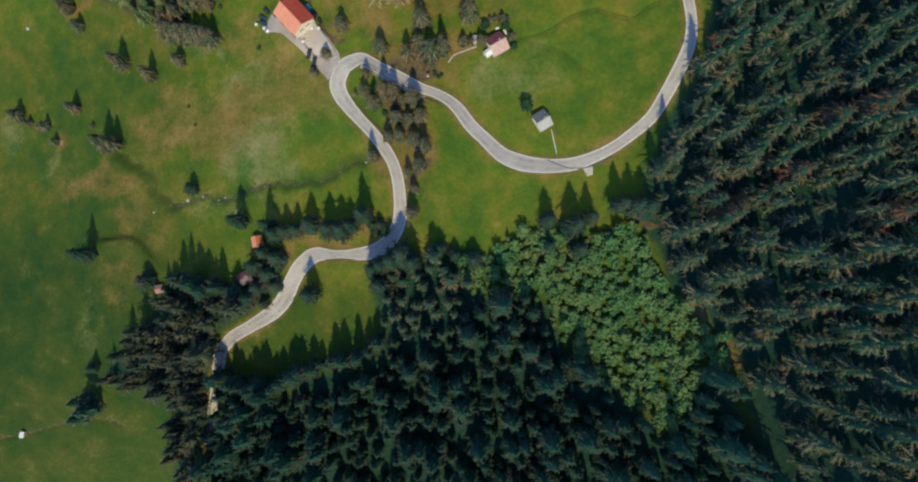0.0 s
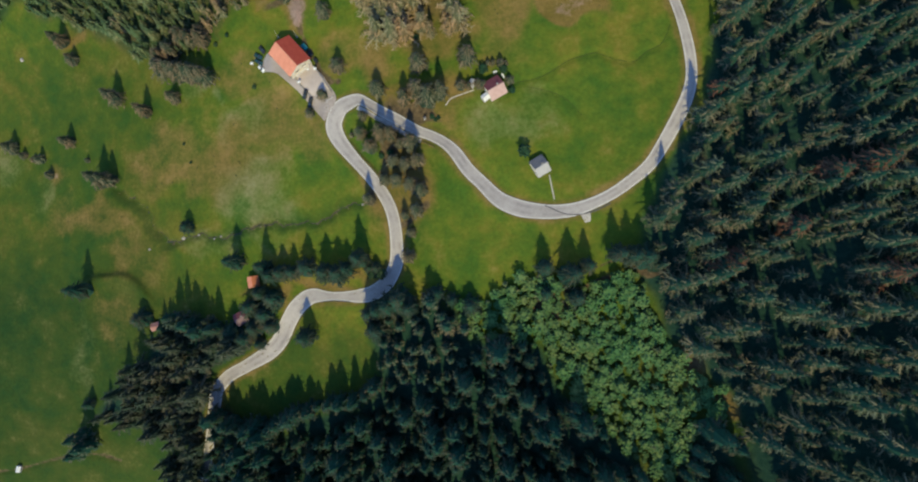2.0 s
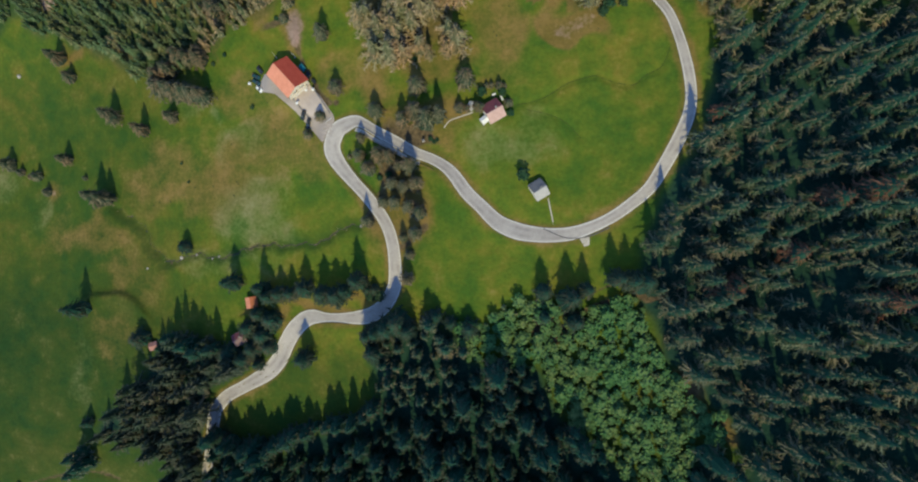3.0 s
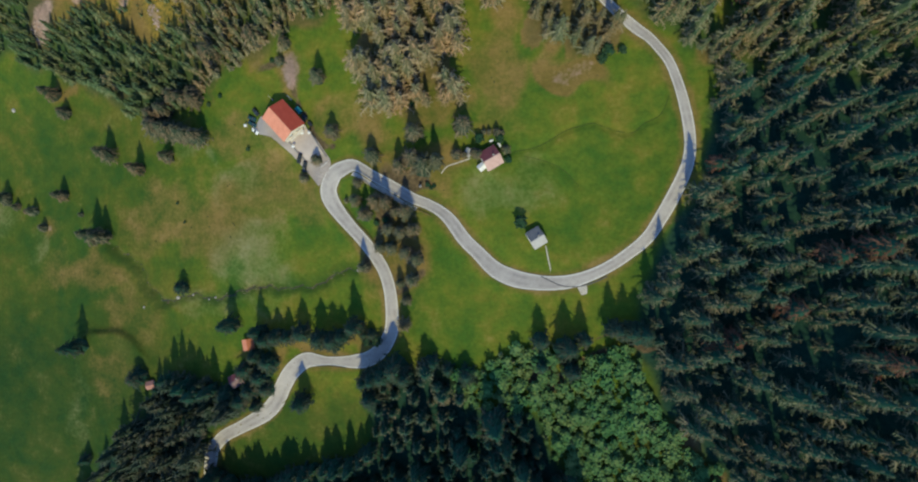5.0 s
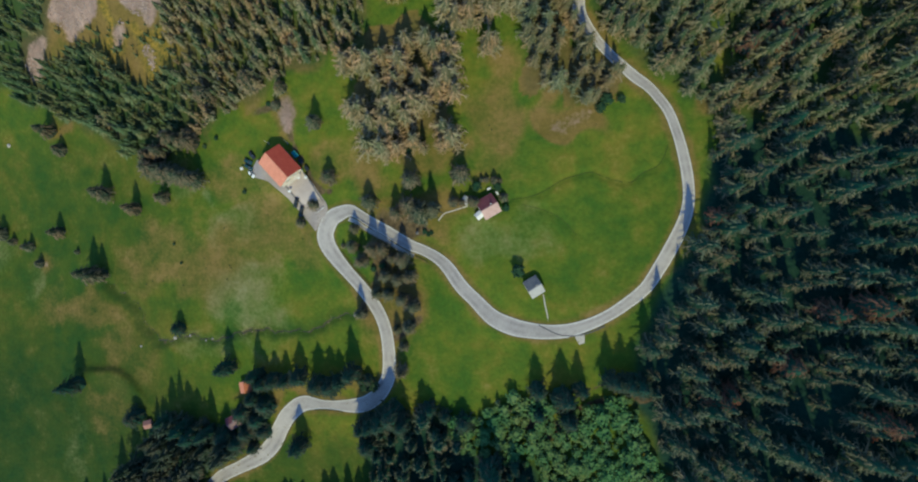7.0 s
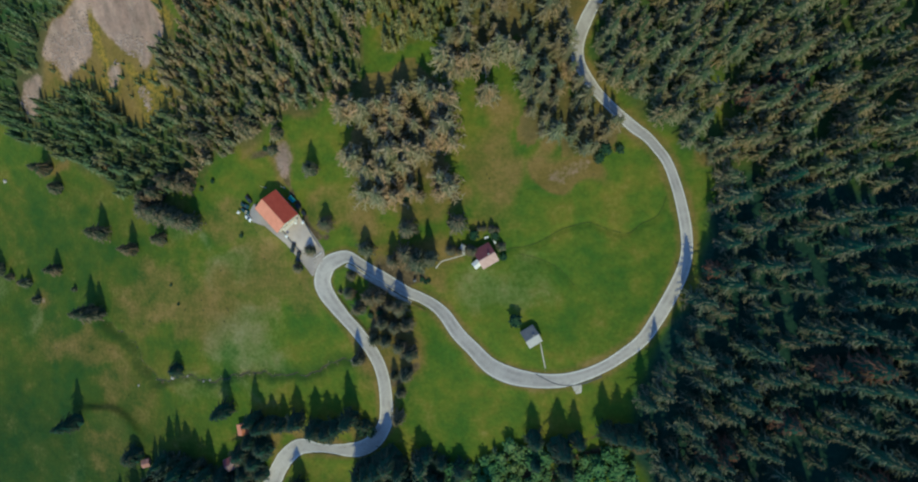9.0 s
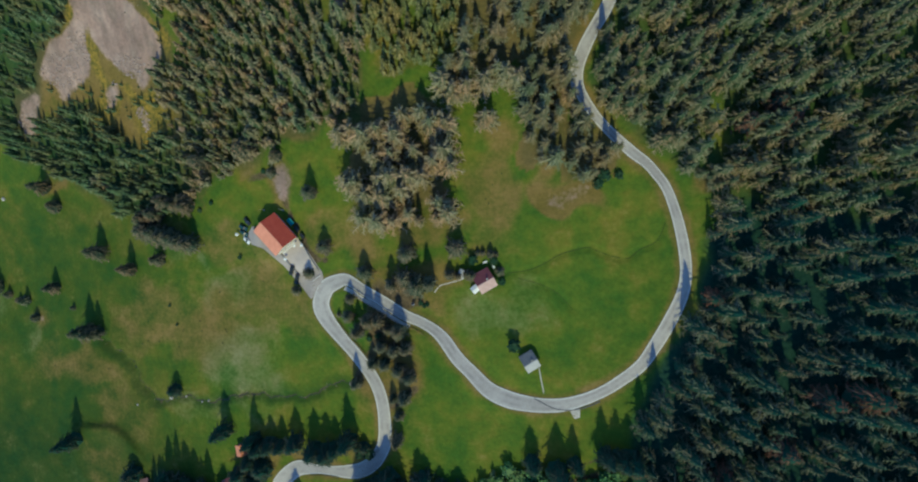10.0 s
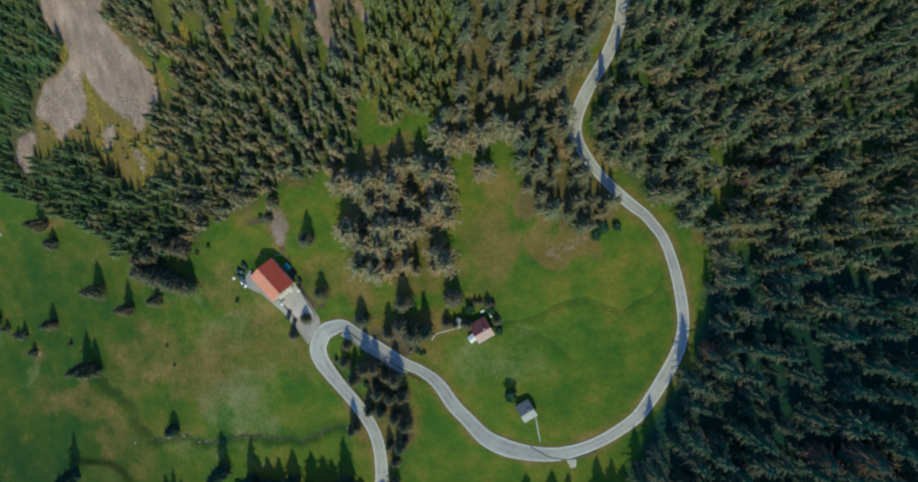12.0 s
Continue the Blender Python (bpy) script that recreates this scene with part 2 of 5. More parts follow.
WHITE_PAINT = surface("white_paint", (0.700, 0.700, 0.690), (0.820, 0.820, 0.810), 0.5, 4.0, 0.45, bump=0)
DARK_PAINT = surface("dark_car_paint", (0.020, 0.024, 0.030), (0.035, 0.040, 0.048), 0.5, 4.0, 0.3, bump=0)
TEAL_PAINT = surface("teal_car_paint", (0.014, 0.045, 0.055), (0.024, 0.070, 0.080), 0.5, 4.0, 0.3, bump=0)
TEAL_SHEET = surface("teal_tarpaulin", (0.030, 0.190, 0.230), (0.060, 0.270, 0.310), 0.5, 2.0, 0.6)
RUBBER = surface("tyre_rubber", (0.018, 0.018, 0.018), (0.035, 0.035, 0.035), 1.0, 9.0, 0.9, bump=0)
STEEL = surface("dull_steel", (0.300, 0.300, 0.300), (0.450, 0.450, 0.450), 1.0, 6.0, 0.45, 0.9, bump=0)
GLASS, _n, _l, _s = node_material("window_glass", 0.06)
_s.inputs["Base Color"].default_value, _s.inputs["Specular IOR Level"].default_value = (0.03, 0.04, 0.05, 1), 0.6

# ---- the lie of the land ----
# the road: places along its middle, and half its width there
ROAD_UPPER = [(81.1, 327.9, 2.2), (75.5, 283.9, 2.2), (71.4, 240, 2.42), (69.5, 228.7, 2.2), (65.2, 217.7, 2.43), (60.4, 209.4, 2.24),
    (56.9, 202.3, 2.55), (54.3, 195, 2.44), (53.9, 189, 2.62), (56.1, 183.4, 2.1), (62, 174.7, 1.91), (68.4, 167.9, 1.87), (76.5, 160.4, 2.29),
    (81.8, 156.4, 1.97), (85.8, 152, 1.97), (90.5, 145.3, 1.92), (94.6, 133.5, 2.07), (97.2, 121.3, 2.26), (98, 111.5, 2.24), (96.9, 103.8, 2.42)]
ROAD_RIGHT = [(94, 96.3, 2.64), (90.6, 89.5, 2.74), (86.5, 82.2, 2.67), (80.8, 73.5, 2.42), (72.3, 66.3, 2.27), (65, 61.5, 2.2), (57.7, 58.1, 2.31),
    (50.4, 55.8, 2.75), (42.7, 55.1, 2.85), (34.9, 55.6, 3.18), (26.9, 57.3, 3.6), (19, 61.1, 3.27), (11.6, 68.4, 2.77), (5.7, 74.3, 2.8),
    (0.1, 82.1, 2.63), (-4.6, 86.5, 2.23), (-10.5, 89.8, 2.04), (-16.9, 92.4, 2.27)]
ROAD_HAIRPIN = [(-26.1, 98, 2.23), (-33.9, 102.4, 2.13), (-39.9, 106.2, 1.95), (-43.7, 107.6, 2.56), (-48.1, 106.3, 3.21), (-51.7, 104.3, 3.62),
    (-54, 100.3, 3.48), (-54.8, 96.3, 3.59), (-53.5, 91.9, 3.43), (-49.9, 86.5, 2.99), (-44.5, 80.1, 2.5), (-38.7, 73.7, 2.57), (-32.7, 65.8, 2.52),
    (-29.1, 58.8, 2.54), (-27.2, 51.5, 2.55), (-26.4, 42.9, 2.67), (-26.6, 35.1, 2.86), (-28.4, 30, 3.06)]
ROAD_LOWER = [(-32, 24.7, 3.22), (-38, 20.7, 3.41), (-45, 19.5, 2.86), (-52, 19.4, 1.92), (-59.6, 19.5, 1.79), (-66.3, 19.7, 3.54),
    (-70.9, 17.6, 3.66), (-75.8, 12.7, 3.76), (-79.5, 6.5, 3.66), (-83.2, -0.7, 3.74), (-89.5, -7.2, 3.67), (-101.5, -14.1, 2.85),
    (-110.8, -19.1, 2.89), (-116.7, -24.9, 3), (-118.2, -27.4, 3.16), (-120.2, -36.8, 2.85), (-121.6, -44.2, 2.54), (-123.6, -52.5, 2.3),
    (-125.4, -60, 2.2), (-128, -74.6, 2.2)]
SOUTH = [(-116.1, -32.6), (-103.6, -46), (-83.5, -45), (-66.7, -38), (-45, -34), (-37, -26), (-36.5, 1.7), (-33.2, 11.8), (-11.5, 17.1),
    (11.9, 12.8), (16.9, 1.2), (36.9, -4.1), (41.8, -16.7), (56.1, -31.6), (71.9, -45.7), (86.7, -58.9), (92.7, -44.2), (97, -27.6), (104.5, -34.1),
    (109.6, -44.9), (118.7, -70.5), (125, -112), (-135, -112), (-125, -70), (-121, -50)]
YOUNG = [(2, 16.5), (13.2, 19.2), (24.6, 27), (37, 29.2), (45.5, 19.6), (56.3, 25.5), (72.6, 30.4), (77, 24.8), (84.3, 2.9), (94.4, -11.4),
    (105.1, -17), (104.5, -31.8), (97, -25.3), (91.7, -44.3), (86.7, -57.7), (71.9, -45.7), (56.1, -31.6), (41.8, -16.7), (36.9, -2.8), (16.9, -1),
    (5, 1)]
SW = [(-141.6, 11.5), (-110.9, 6.7), (-100.3, -3.3), (-111.5, -10.4), (-122.3, -17.6), (-124.7, -38.1), (-128, -56.1), (-134.9, -95.7),
    (-148, -96.2), (-142.9, -75.2), (-145.5, -62.7), (-131.6, -53.2), (-144.4, -50.5), (-167.3, -45), (-177.4, -43.7), (-184.1, -39.2),
    (-168.1, -26.9), (-155.6, -8.9), (-145.2, 2.8)]
SW2 = [(-189.6, -48.5), (-186.7, -57.7), (-195.5, -62.5), (-198.5, -54.8)]
NW = [(-150, 300), (-20, 262), (-33.7, 241), (-32.1, 212.2), (-35.4, 179.6), (-47.1, 173.8), (-64.4, 170.4), (-81.4, 161.8), (-96.3, 154.2),
    (-113.4, 147.6), (-115.8, 136.8), (-120, 150), (-125, 175), (-125.1, 174.4), (-131.8, 195.2), (-127, 205), (-128, 224), (-140, 235), (-152, 250)]
NW2 = [(-255, 300), (-178, 300), (-174, 250), (-170, 228), (-178, 222), (-193, 213), (-199, 200), (-200, 184), (-218, 176), (-226.3, 180.3), (-250, 165)]
PATCH = [(-47.1, 172.6), (-38, 178.5), (-27.8, 181.9), (-13, 187.5), (-0.8, 182.6), (4, 172), (3.6, 160), (-3.3, 138), (-15.7, 137.9),
    (-28.6, 130.2), (-36.1, 142.8), (-42.5, 151.5), (-38.3, 165.1), (-46, 167.6)]
NORTH_YOUNG = [(-30, 265), (5, 265), (8.4, 239.9), (7.3, 226.9), (6.0, 212.0), (5.5, 201.5), (-3.2, 197.8), (-24.0, 190.0), (-31, 207.6)]
NORTH = [(5, 262), (66, 262), (63, 250), (65.8, 239.9), (65, 228.8), (59.5, 219.9), (54, 210.9), (49.7, 197.3), (50, 183.4), (56.2, 171.8),
    (70.4, 160), (72.8, 155.3), (59, 149.3), (47.2, 152.9), (35.3, 155.2), (31.6, 164.7), (30.2, 176.5), (34.8, 185.8), (27.5, 197.4), (11.1, 189.5),
    (1.6, 186.1), (0.3, 197.7), (8.6, 209)]
SCREE = [(-168.0, 262.0), (-141.2, 260.2), (-145.2, 247.9), (-148.1, 239.3), (-142.8, 234), (-133.8, 227.4), (-129.8, 221.9), (-128.1, 214.7),
    (-128.3, 207.5), (-130.8, 201.4), (-134.7, 196.6), (-136.6, 192.4), (-139.6, 194.1), (-141.3, 199), (-148.9, 201.2), (-152.1, 206.4),
    (-158.4, 211.2), (-162.3, 214.0), (-163.2, 219.5), (-163.6, 223.0), (-164.3, 225.0), (-165.4, 221.1), (-166.0, 214.8), (-164.8, 210.9),
    (-166.3, 204.7), (-170.2, 199.8), (-178, 196.2), (-182.1, 190.8), (-186.1, 190.8), (-186.6, 196.7), (-190.8, 200.8), (-197.3, 202.5),
    (-197.4, 207.7), (-191.9, 213.8), (-184.7, 218.3), (-176.9, 221.7), (-171.3, 225.2), (-168.6, 228.2), (-170.9, 234.0), (-174.5, 236.5), (-177.5, 241.5), (-177.0, 249.5)]
SCREE_B = [(-210.6, 196.9), (-202.3, 198.2), (-196.3, 194.2), (-201.1, 187.3), (-206.2, 176.8), (-212.6, 175.3), (-215.7, 185.6)]
SCREE_C = [(-162.7, 195.5), (-153.4, 200.1), (-151.1, 194.9), (-153.5, 189.3), (-158.1, 184.2), (-161.9, 187.6)]
SCREE_D = [(-124.6, 178.3), (-118.9, 179.4), (-117.9, 174.2), (-121.4, 170.6), (-123.9, 173.8)]
SCREE_E = [(-146.7, 186.4), (-140.5, 187.9), (-136.9, 182.1), (-135.6, 174.7), (-139.9, 174.3), (-142.3, 180.7)]
CREEK = [(-174.8, 76.3), (-173.5, 75), (-170.5, 72.6), (-166.2, 70.2), (-161.5, 67.3), (-157.3, 65), (-155.9, 62.3), (-153.9, 59.4), (-152.9, 55.9),
    (-150.5, 53.3), (-147.4, 50.8), (-144.4, 48.5), (-141.4, 46.5), (-137, 46.6), (-133.3, 47.6), (-128.6, 49.1), (-124.6, 49.8), (-119.8, 48.4),
    (-115, 47.7), (-111.2, 47.5), (-107.1, 48.7), (-102.7, 50.6), (-94.9, 52.5), (-85.8, 53.7), (-78.5, 52.4), (-71.1, 53.6), (-64, 53.4),
    (-56.8, 56.2), (-52.3, 59.3), (-47, 61.1), (-42.9, 60.8)]
STREAM0 = [(-246.3, -73.6), (-233.1, -71.6), (-216.1, -67), (-205.8, -64.3), (-195.6, -62.8), (-185.4, -63.2), (-175.5, -65.5)]
MOUND = [(-188.1, 28.8), (-178.9, 29.4), (-169.8, 29.8), (-162.7, 27.1), (-157.5, 22.6)]
CREASE = [(25.2, 110.7), (37.2, 112.8), (47.9, 118.6), (53.3, 120.4), (59.3, 121.7), (64, 120.1), (69.8, 118.1), (75.7, 117.4), (80.3, 120.9),
    (86.1, 123.8), (88.4, 127.4), (90, 132.1)]
CREASE2 = [(31.3, 108.9), (40.9, 106.2), (46.9, 103.1), (50.6, 99.6), (54.0, 95.6)]
COURT = [(-86.4, 131.3), (-90.1, 127), (-87.6, 123.3), (-81, 121.3), (-72.1, 113.6), (-65.3, 105.9), (-59.1, 98.7), (-55.7, 102.3), (-53.4, 108.4),
    (-54.1, 111), (-60.7, 120.6), (-65.3, 124.9)]
PATH = [(-4, 102.5), (-1.5, 105.4), (2.3, 106.6), (8.6, 108.5)]
MEADOW_TREES = [(-198.8, 142.4, 9.4), (-171.5, 119.1, 16.5), (-153.7, 111, 15.3), (-136.8, 115.7, 11.8), (-120, 143.8, 11.8), (-203.5, 100.9, 11.8),
    (-224.1, 93.6, 8.2), (-229, 93.6, 4.7), (-243.2, 100.9, 11.8), (-236.3, 96.6, 5.9), (-181.5, 79.0, 20.5), (-175.8, 78.6, 17.5),
    (-192.4, 90.6, 3.5), (-217.7, 84.7, 5.9), (-191.5, 22.2, 21.2), (-130.1, 53, 10.2), (-204.5, 152.2, 15.3), (-103.5, 35.7, 20),
    (-88.6, 33.0, 21.0), (-85.5, 29.4, 16.5), (-80.1, 30.5, 15.3), (-75.2, 30.7, 15.3), (-68.1, 32.6, 17.6), (-58.5, 30, 20), (-53.5, 29.4, 18.8),
    (-49.2, 31.7, 15.3), (-42.2, 35.7, 22.3), (-35.7, 32.2, 7.1), (-39, 32.1, 5.9)]
YARD_TREES = [(-73.5, 161.7, 8.4), (-76.1, 154.3, 6), (-58.1, 145.1, 15.6), (-52.2, 121.8, 10.8), (-34.2, 110.7, 12), (-65.9, 102.6, 6.6),
    (-59.9, 110.2, 7), (-15.8, 119.5, 16.8), (-21.7, 105.4, 14.4), (-11.6, 105.7, 16.8), (-6, 106.8, 19.2), (4.9, 121.4, 14.4), (-16.7, 108.3, 14.4),
    (2.8, 110.1, 7.2), (6.1, 109.8, 6), (10.1, 110.4, 7.2), (11.8, 109.6, 6), (14.3, 119.4, 3.6), (16.5, 119.4, 3.6), (19.7, 118.8, 6),
    (21.9, 118.7, 3.6), (23.6, 111.6, 4.8)]
HAIRPIN_TREES = [(-41, 99.2, 7.6), (-46.5, 92, 3.8), (-41.9, 91.7, 10.1), (-37.5, 85.2, 15.1), (-32.3, 90.3, 17.6), (-28.4, 90.2, 12.6),
    (-24, 86.4, 8.8), (-19.3, 85.8, 15.1), (-16.5, 78.6, 13.9), (-26.9, 78.7, 11.3), (-21.7, 77.4, 11.3), (-31.3, 70.9, 11.3), (-26, 70.9, 11.3),
    (-19.4, 68.4, 12.6), (-15.5, 65.8, 12.6), (-16.9, 56.8, 15.1), (-22.2, 55.4, 8.8), (-19.6, 47.6, 7.6), (-20.6, 37.1, 13.9), (-38.1, 62.3, 12.6)]
EDGE_TREES = [(37.8, 31.1, 15.3), (47.9, 28.3, 20), (54.5, 31.7, 15.3), (66.1, 36.6, 18.8), (71.6, 35.8, 18.8), (76.3, 35, 17.6), (37.8, 20.5, 11.8),
    (50.3, 18.6, 14.1)]
LANE_TREES = [(-38.5, 11.5, 23.0), (-34.5, 13.5, 24.0), (-30.0, 14.5, 26.0), (-25.5, 17.0, 25.0), (-35.0, 5.0, 24.0), (-20.5, 14.5, 22.0), (-91.9, 21.2, 14.1), (-85.4, 18.2, 12.9), (-96.7, 14.3, 14.1), (-90.1, 10.6, 12.9), (-95.5, 4.5, 11.8), (-87.2, 5.5, 9.4),
    (-100.3, -1.1, 14.1), (-107, 2.4, 16.5), (-92.7, -2.8, 10.6), (-68.7, 1.0, 23.0), (-156, 8.2, 14.1), (-189.2, -35.7, 10.6), (-8.3, 20.2, 12.9),
    (-1.8, 17.5, 10.6), (6.2, 15.2, 12.9), (-12.9, 17.2, 10.6)]
NORTH_TREES = [(-10.2, 132.5, 16.6), (-2.3, 133.6, 16.6), (1.7, 136.9, 19.3), (-38.7, 147.3, 23.5), (18.9, 173.1, 19.3), (-74.5, 160, 8.3),
    (-166.5, 153.3, 13.8)]
EAST = [(118.7, -70.5), (113.2, -42.4), (107, -17), (87.5, 2.8), (77.1, 28.5), (72.2, 28.6), (79.4, 50.5), (89.2, 70.5), (97.8, 89.5), (104.2, 106), (106.0, 116),
    (102.9, 127.2), (115, 132), (122, 143), (130, 136), (137, 148), (146, 133), (153, 140), (160, 129), (170, 142), (178, 133), (186, 144),
    (195, 138), (195, -112), (125, -112)]
EAST_UPPER = [(195, 138), (186, 144), (178, 133), (170, 142), (160, 129), (153, 140), (146, 133), (137, 148), (130, 136), (122, 143), (115, 132),
    (106.1, 139), (102.7, 148.3), (97, 151.8), (88.9, 158.8), (79.5, 165.9), (67.7, 176.4), (56.9, 186.9), (57.8, 197.2), (64.4, 210.9),
    (69.7, 224.4), (71.5, 240), (75, 262), (195, 262)]
NW_LOW = [(-120, 150), (-138.9, 125.2), (-159.2, 139.1), (-176, 150.5), (-207.7, 163.9), (-229.8, 168.7), (-225.4, 183.1), (-203.9, 179.6),
    (-175.4, 192.1), (-163.3, 183.6), (-145.1, 169.6), (-125, 175)]
GLADE = [(105, 181), (113, 180), (115, 163), (108, 160)]
DRY_SPOTS = [(-108, 84, 26, 20, 0.6), (-188, 61, 30, 12, 0.5), (-141, 93, 20, 10, 0.45), (-97, 124, 25, 8, 0.4), (-65, 91, 12, 14, 0.45),
    (-24, 70, 14, 30, 0.7), (-5, 107, 14, 12, 0.6), (-159, 44, 20, 10, 0.4), (-176, 9, 10, 20, 0.28), (-61, 25, 25, 4, 0.85),
    (-87, 19, 14, 6, 0.5), (47, 142, 15, 9, 1.6), (21, 148, 10, 30, 0.55), (-13, 133, 30, 10, 0.6), (-70, 173, 18, 6, 0.7),
    (-50, 127, 10, 10, 0.4), (-34, 130, 12, 18, 0.6), (-29, 107, 10, 8, 0.7), (-158, 153, 12, 5, 0.8)]
DRY_SPOTS += [(-73, 150, 8, 12, 0.6), (-161, 204, 5, 14, 0.95), (-155, 191, 10, 12, 0.9), (-141, 177, 9, 12, 0.95), (-127, 185, 10, 8, 0.8), (-126, 212, 5, 14, 0.7), (-185, 195, 10, 5, 0.6), (-171, 232, 5, 14, 0.7), (-126, 169, 8, 5, 0.7), (-131, 80, 40, 10, 0.5), (-83, 103, 20, 16, 0.5), (-162, 37, 14, 24, 0.32),
    (100, 148, 5, 10, 0.7), (2, 172, 5, 12, 0.5), (-139, 188, 16, 14, 0.7), (-13, 196, 8, 5, 0.6), (-26, 86, 6, 18, 0.6),
    (-198, 156, 8, 5, 0.7)]
PALE_SPOTS = [(-196, -9, 5, 38, 0.3), (-95, 70, 20, 16, 0.6), (-81, 57, 14, 10, 0.5), (-108, 45, 30, 5, 0.35), (20, 95, 14, 10, 0.5), (-101, 103, 12, 8, 0.4),
    (-129, 126, 8, 10, 0.45), (-250, 89, 12, 12, 0.5), (22, 94, 14, 10, 0.5), (-94, 74, 18, 10, 0.5), (36, 99, 14, 10, 0.35),
    (-114, 115, 6, 5, 0.6), (-222, 76, 10, 10, 0.4)]
BARE_SPOTS = [(-82, 157, 8, 4, 0.6), (-26, 97, 6, 14, 0.55), (-31, 70, 5, 12, 0.5), (92, 77, 14, 4, 0.4),
    (-19, 100, 12, 4, 0.7), (-31, 83, 6, 10, 0.7), (-33, 73, 5, 8, 0.6), (-20, 55, 5, 5, 0.7), (57, 22, 9, 3, 0.85), (46, 14, 10, 3, 0.8),
    (76, 33, 14, 2, 0.9)]
DRY_SPOTS += [(-174, 236, 3, 18, 0.7), (-196, 196, 12, 10, 0.9), (-152, 184, 14, 10, 1.0), (-160, 178, 14, 8, 0.8), (-136, 232, 8, 14, 1.0)]
DRY_SPOTS += [(-169, 197, 8, 8, 1.0), (-175, 231, 4, 14, 1.0), (-132, 202, 5, 9, 1.0), (-176, 195, 7, 6, 1.0), (-158, 201, 5, 7, 1.0), (83, 1, 5, 5, 1.0), (91, -5, 5, 5, 1.0), (97, -12, 5, 5, 1.0), (102, -18, 5, 5, 1.0), (106, -27, 5, 5, 1.0)]
BARE_SPOTS += [(-138.5, 43.4, 4, 3, 0.6), (91, -5, 4, 4, 0.5), (97, -12, 4, 4, 0.5), (102, -18, 4, 4, 0.5)]
BARE_SPOTS += [(-69.4, 145.0, 3.0, 6.0, 0.6), (-67.2, 137.0, 2.6, 6.0, 0.7), (-63.6, 129.0, 2.6, 5.0, 0.75), (-59.5, 122.0, 2.6, 5.0, 0.75), (-55.2, 116.0, 2.6, 4.0, 0.7)]
HUT_A = (-95.7, 26.4)
HUT_B = (-102.3, 9.3)
HUT_C = (-150.0, 4.6)
HUT_D = (-233.1, -71.6)
SHED = (7.6, 110.7)
SHRINE = (-13.2, 97.4)
BARRIER = (-56.4, 108.1)
CARS = [(-88.9, 133.6), (-91.0, 130.9), (-90.9, 128.4), (-89.4, 125.3), (-68.0, 111.6), (-65.6, 107.8)]
LAY_BY = [(52.8, 53.9), (57.3, 54.7), (57.1, 50.7), (55.0, 50.0)]
COTTAGE_PATH = [(40.3, 71.0), (41.3, 65.5), (42.7, 59.2)]
TAR_SEAM = [(38.4, 58), (41.3, 56.5), (44.7, 54.8), (48, 53.8), (51.8, 53.6), (55.8, 54.1), (59.8, 55.4), (65.2, 57.9)]
PATCH_TREES = [(-16.8, 174.7), (-8.6, 175.3), (-2.3, 172.5), (-43.4, 167.4), (-37.5, 168.1), (-33.1, 166.4), (-26.3, 169.6), (-19.7, 166.3),
    (-12.1, 160.4), (-28.9, 158), (-21.7, 159.3), (0, 159.3), (-3.9, 155.6), (2.8, 154.2), (-26.6, 148.5), (-21.8, 150.4), (-14.6, 150.9),
    (-8.4, 150.5), (-36.4, 148.5), (-40.4, 149.5), (-31.6, 142.8), (-24.8, 142.9), (-17, 145.3), (-26.4, 131.8), (-33.2, 133.7), (-21, 132.4),
    (-14.2, 135.3), (-1.6, 139.5), (1.5, 136), (0.7, 170.7), (-5.5, 170.3)]
UPPER_TREES = [(3, 183.6), (-0.5, 187), (8.7, 184.2), (15.9, 185.9), (16.5, 172.5), (21.1, 191.8), (8.6, 195.7), (24.5, 189.6), (29, 188)]
YARD_WALL = [(-65.0, 124.9), (-61.8, 121.1), (-58.7, 116.2), (-55.5, 111.5)]
BOULDERS = [(-117.2, 47.4, 0.5), (-113.4, 48.4, 0.6), (-234.5, 147.5, 1.1), (-134.2, 48.2, 0.83), (-125.8, 49.6, 0.58), (-154.2, 43.2, 0.58), (-41.9, 60.9, 0.67), (3.2, -12.0, 0.5)]
BUSHES = [(29.6, 80.7, 5.4), (-32.7, 81.8, 2.2), (-28.7, 83.1, 2.4), (-40.6, 90.9, 1.9), (-9.9, 97.8, 2.2), (-8.4, 96.6, 1.7), (-7.0, 97.3, 1.7), (24.6, 107.4, 3.0), (20.9, 116.1, 3.6), (12.3, 116.3, 3.6), (-93.7, 117.2, 1.8), (-117.8, 142.1, 1.4), (-132.7, 93.8, 1.2), (-129.0, 84.7, 1.2), (-37.6, 29.1, 3.6), (-33.5, 29.3, 4.2), (-85.1, 13.3, 3.6), (-16.5, 131.9, 2.4), (62.8, 147.5, 3.6), (65.2, 151.1, 4.2), (71.1, 150.9, 3.6), (-80.3, 155.4, 1.9), (-113.5, 138.9, 1.9), (-107.1, 142.1, 1.9)]
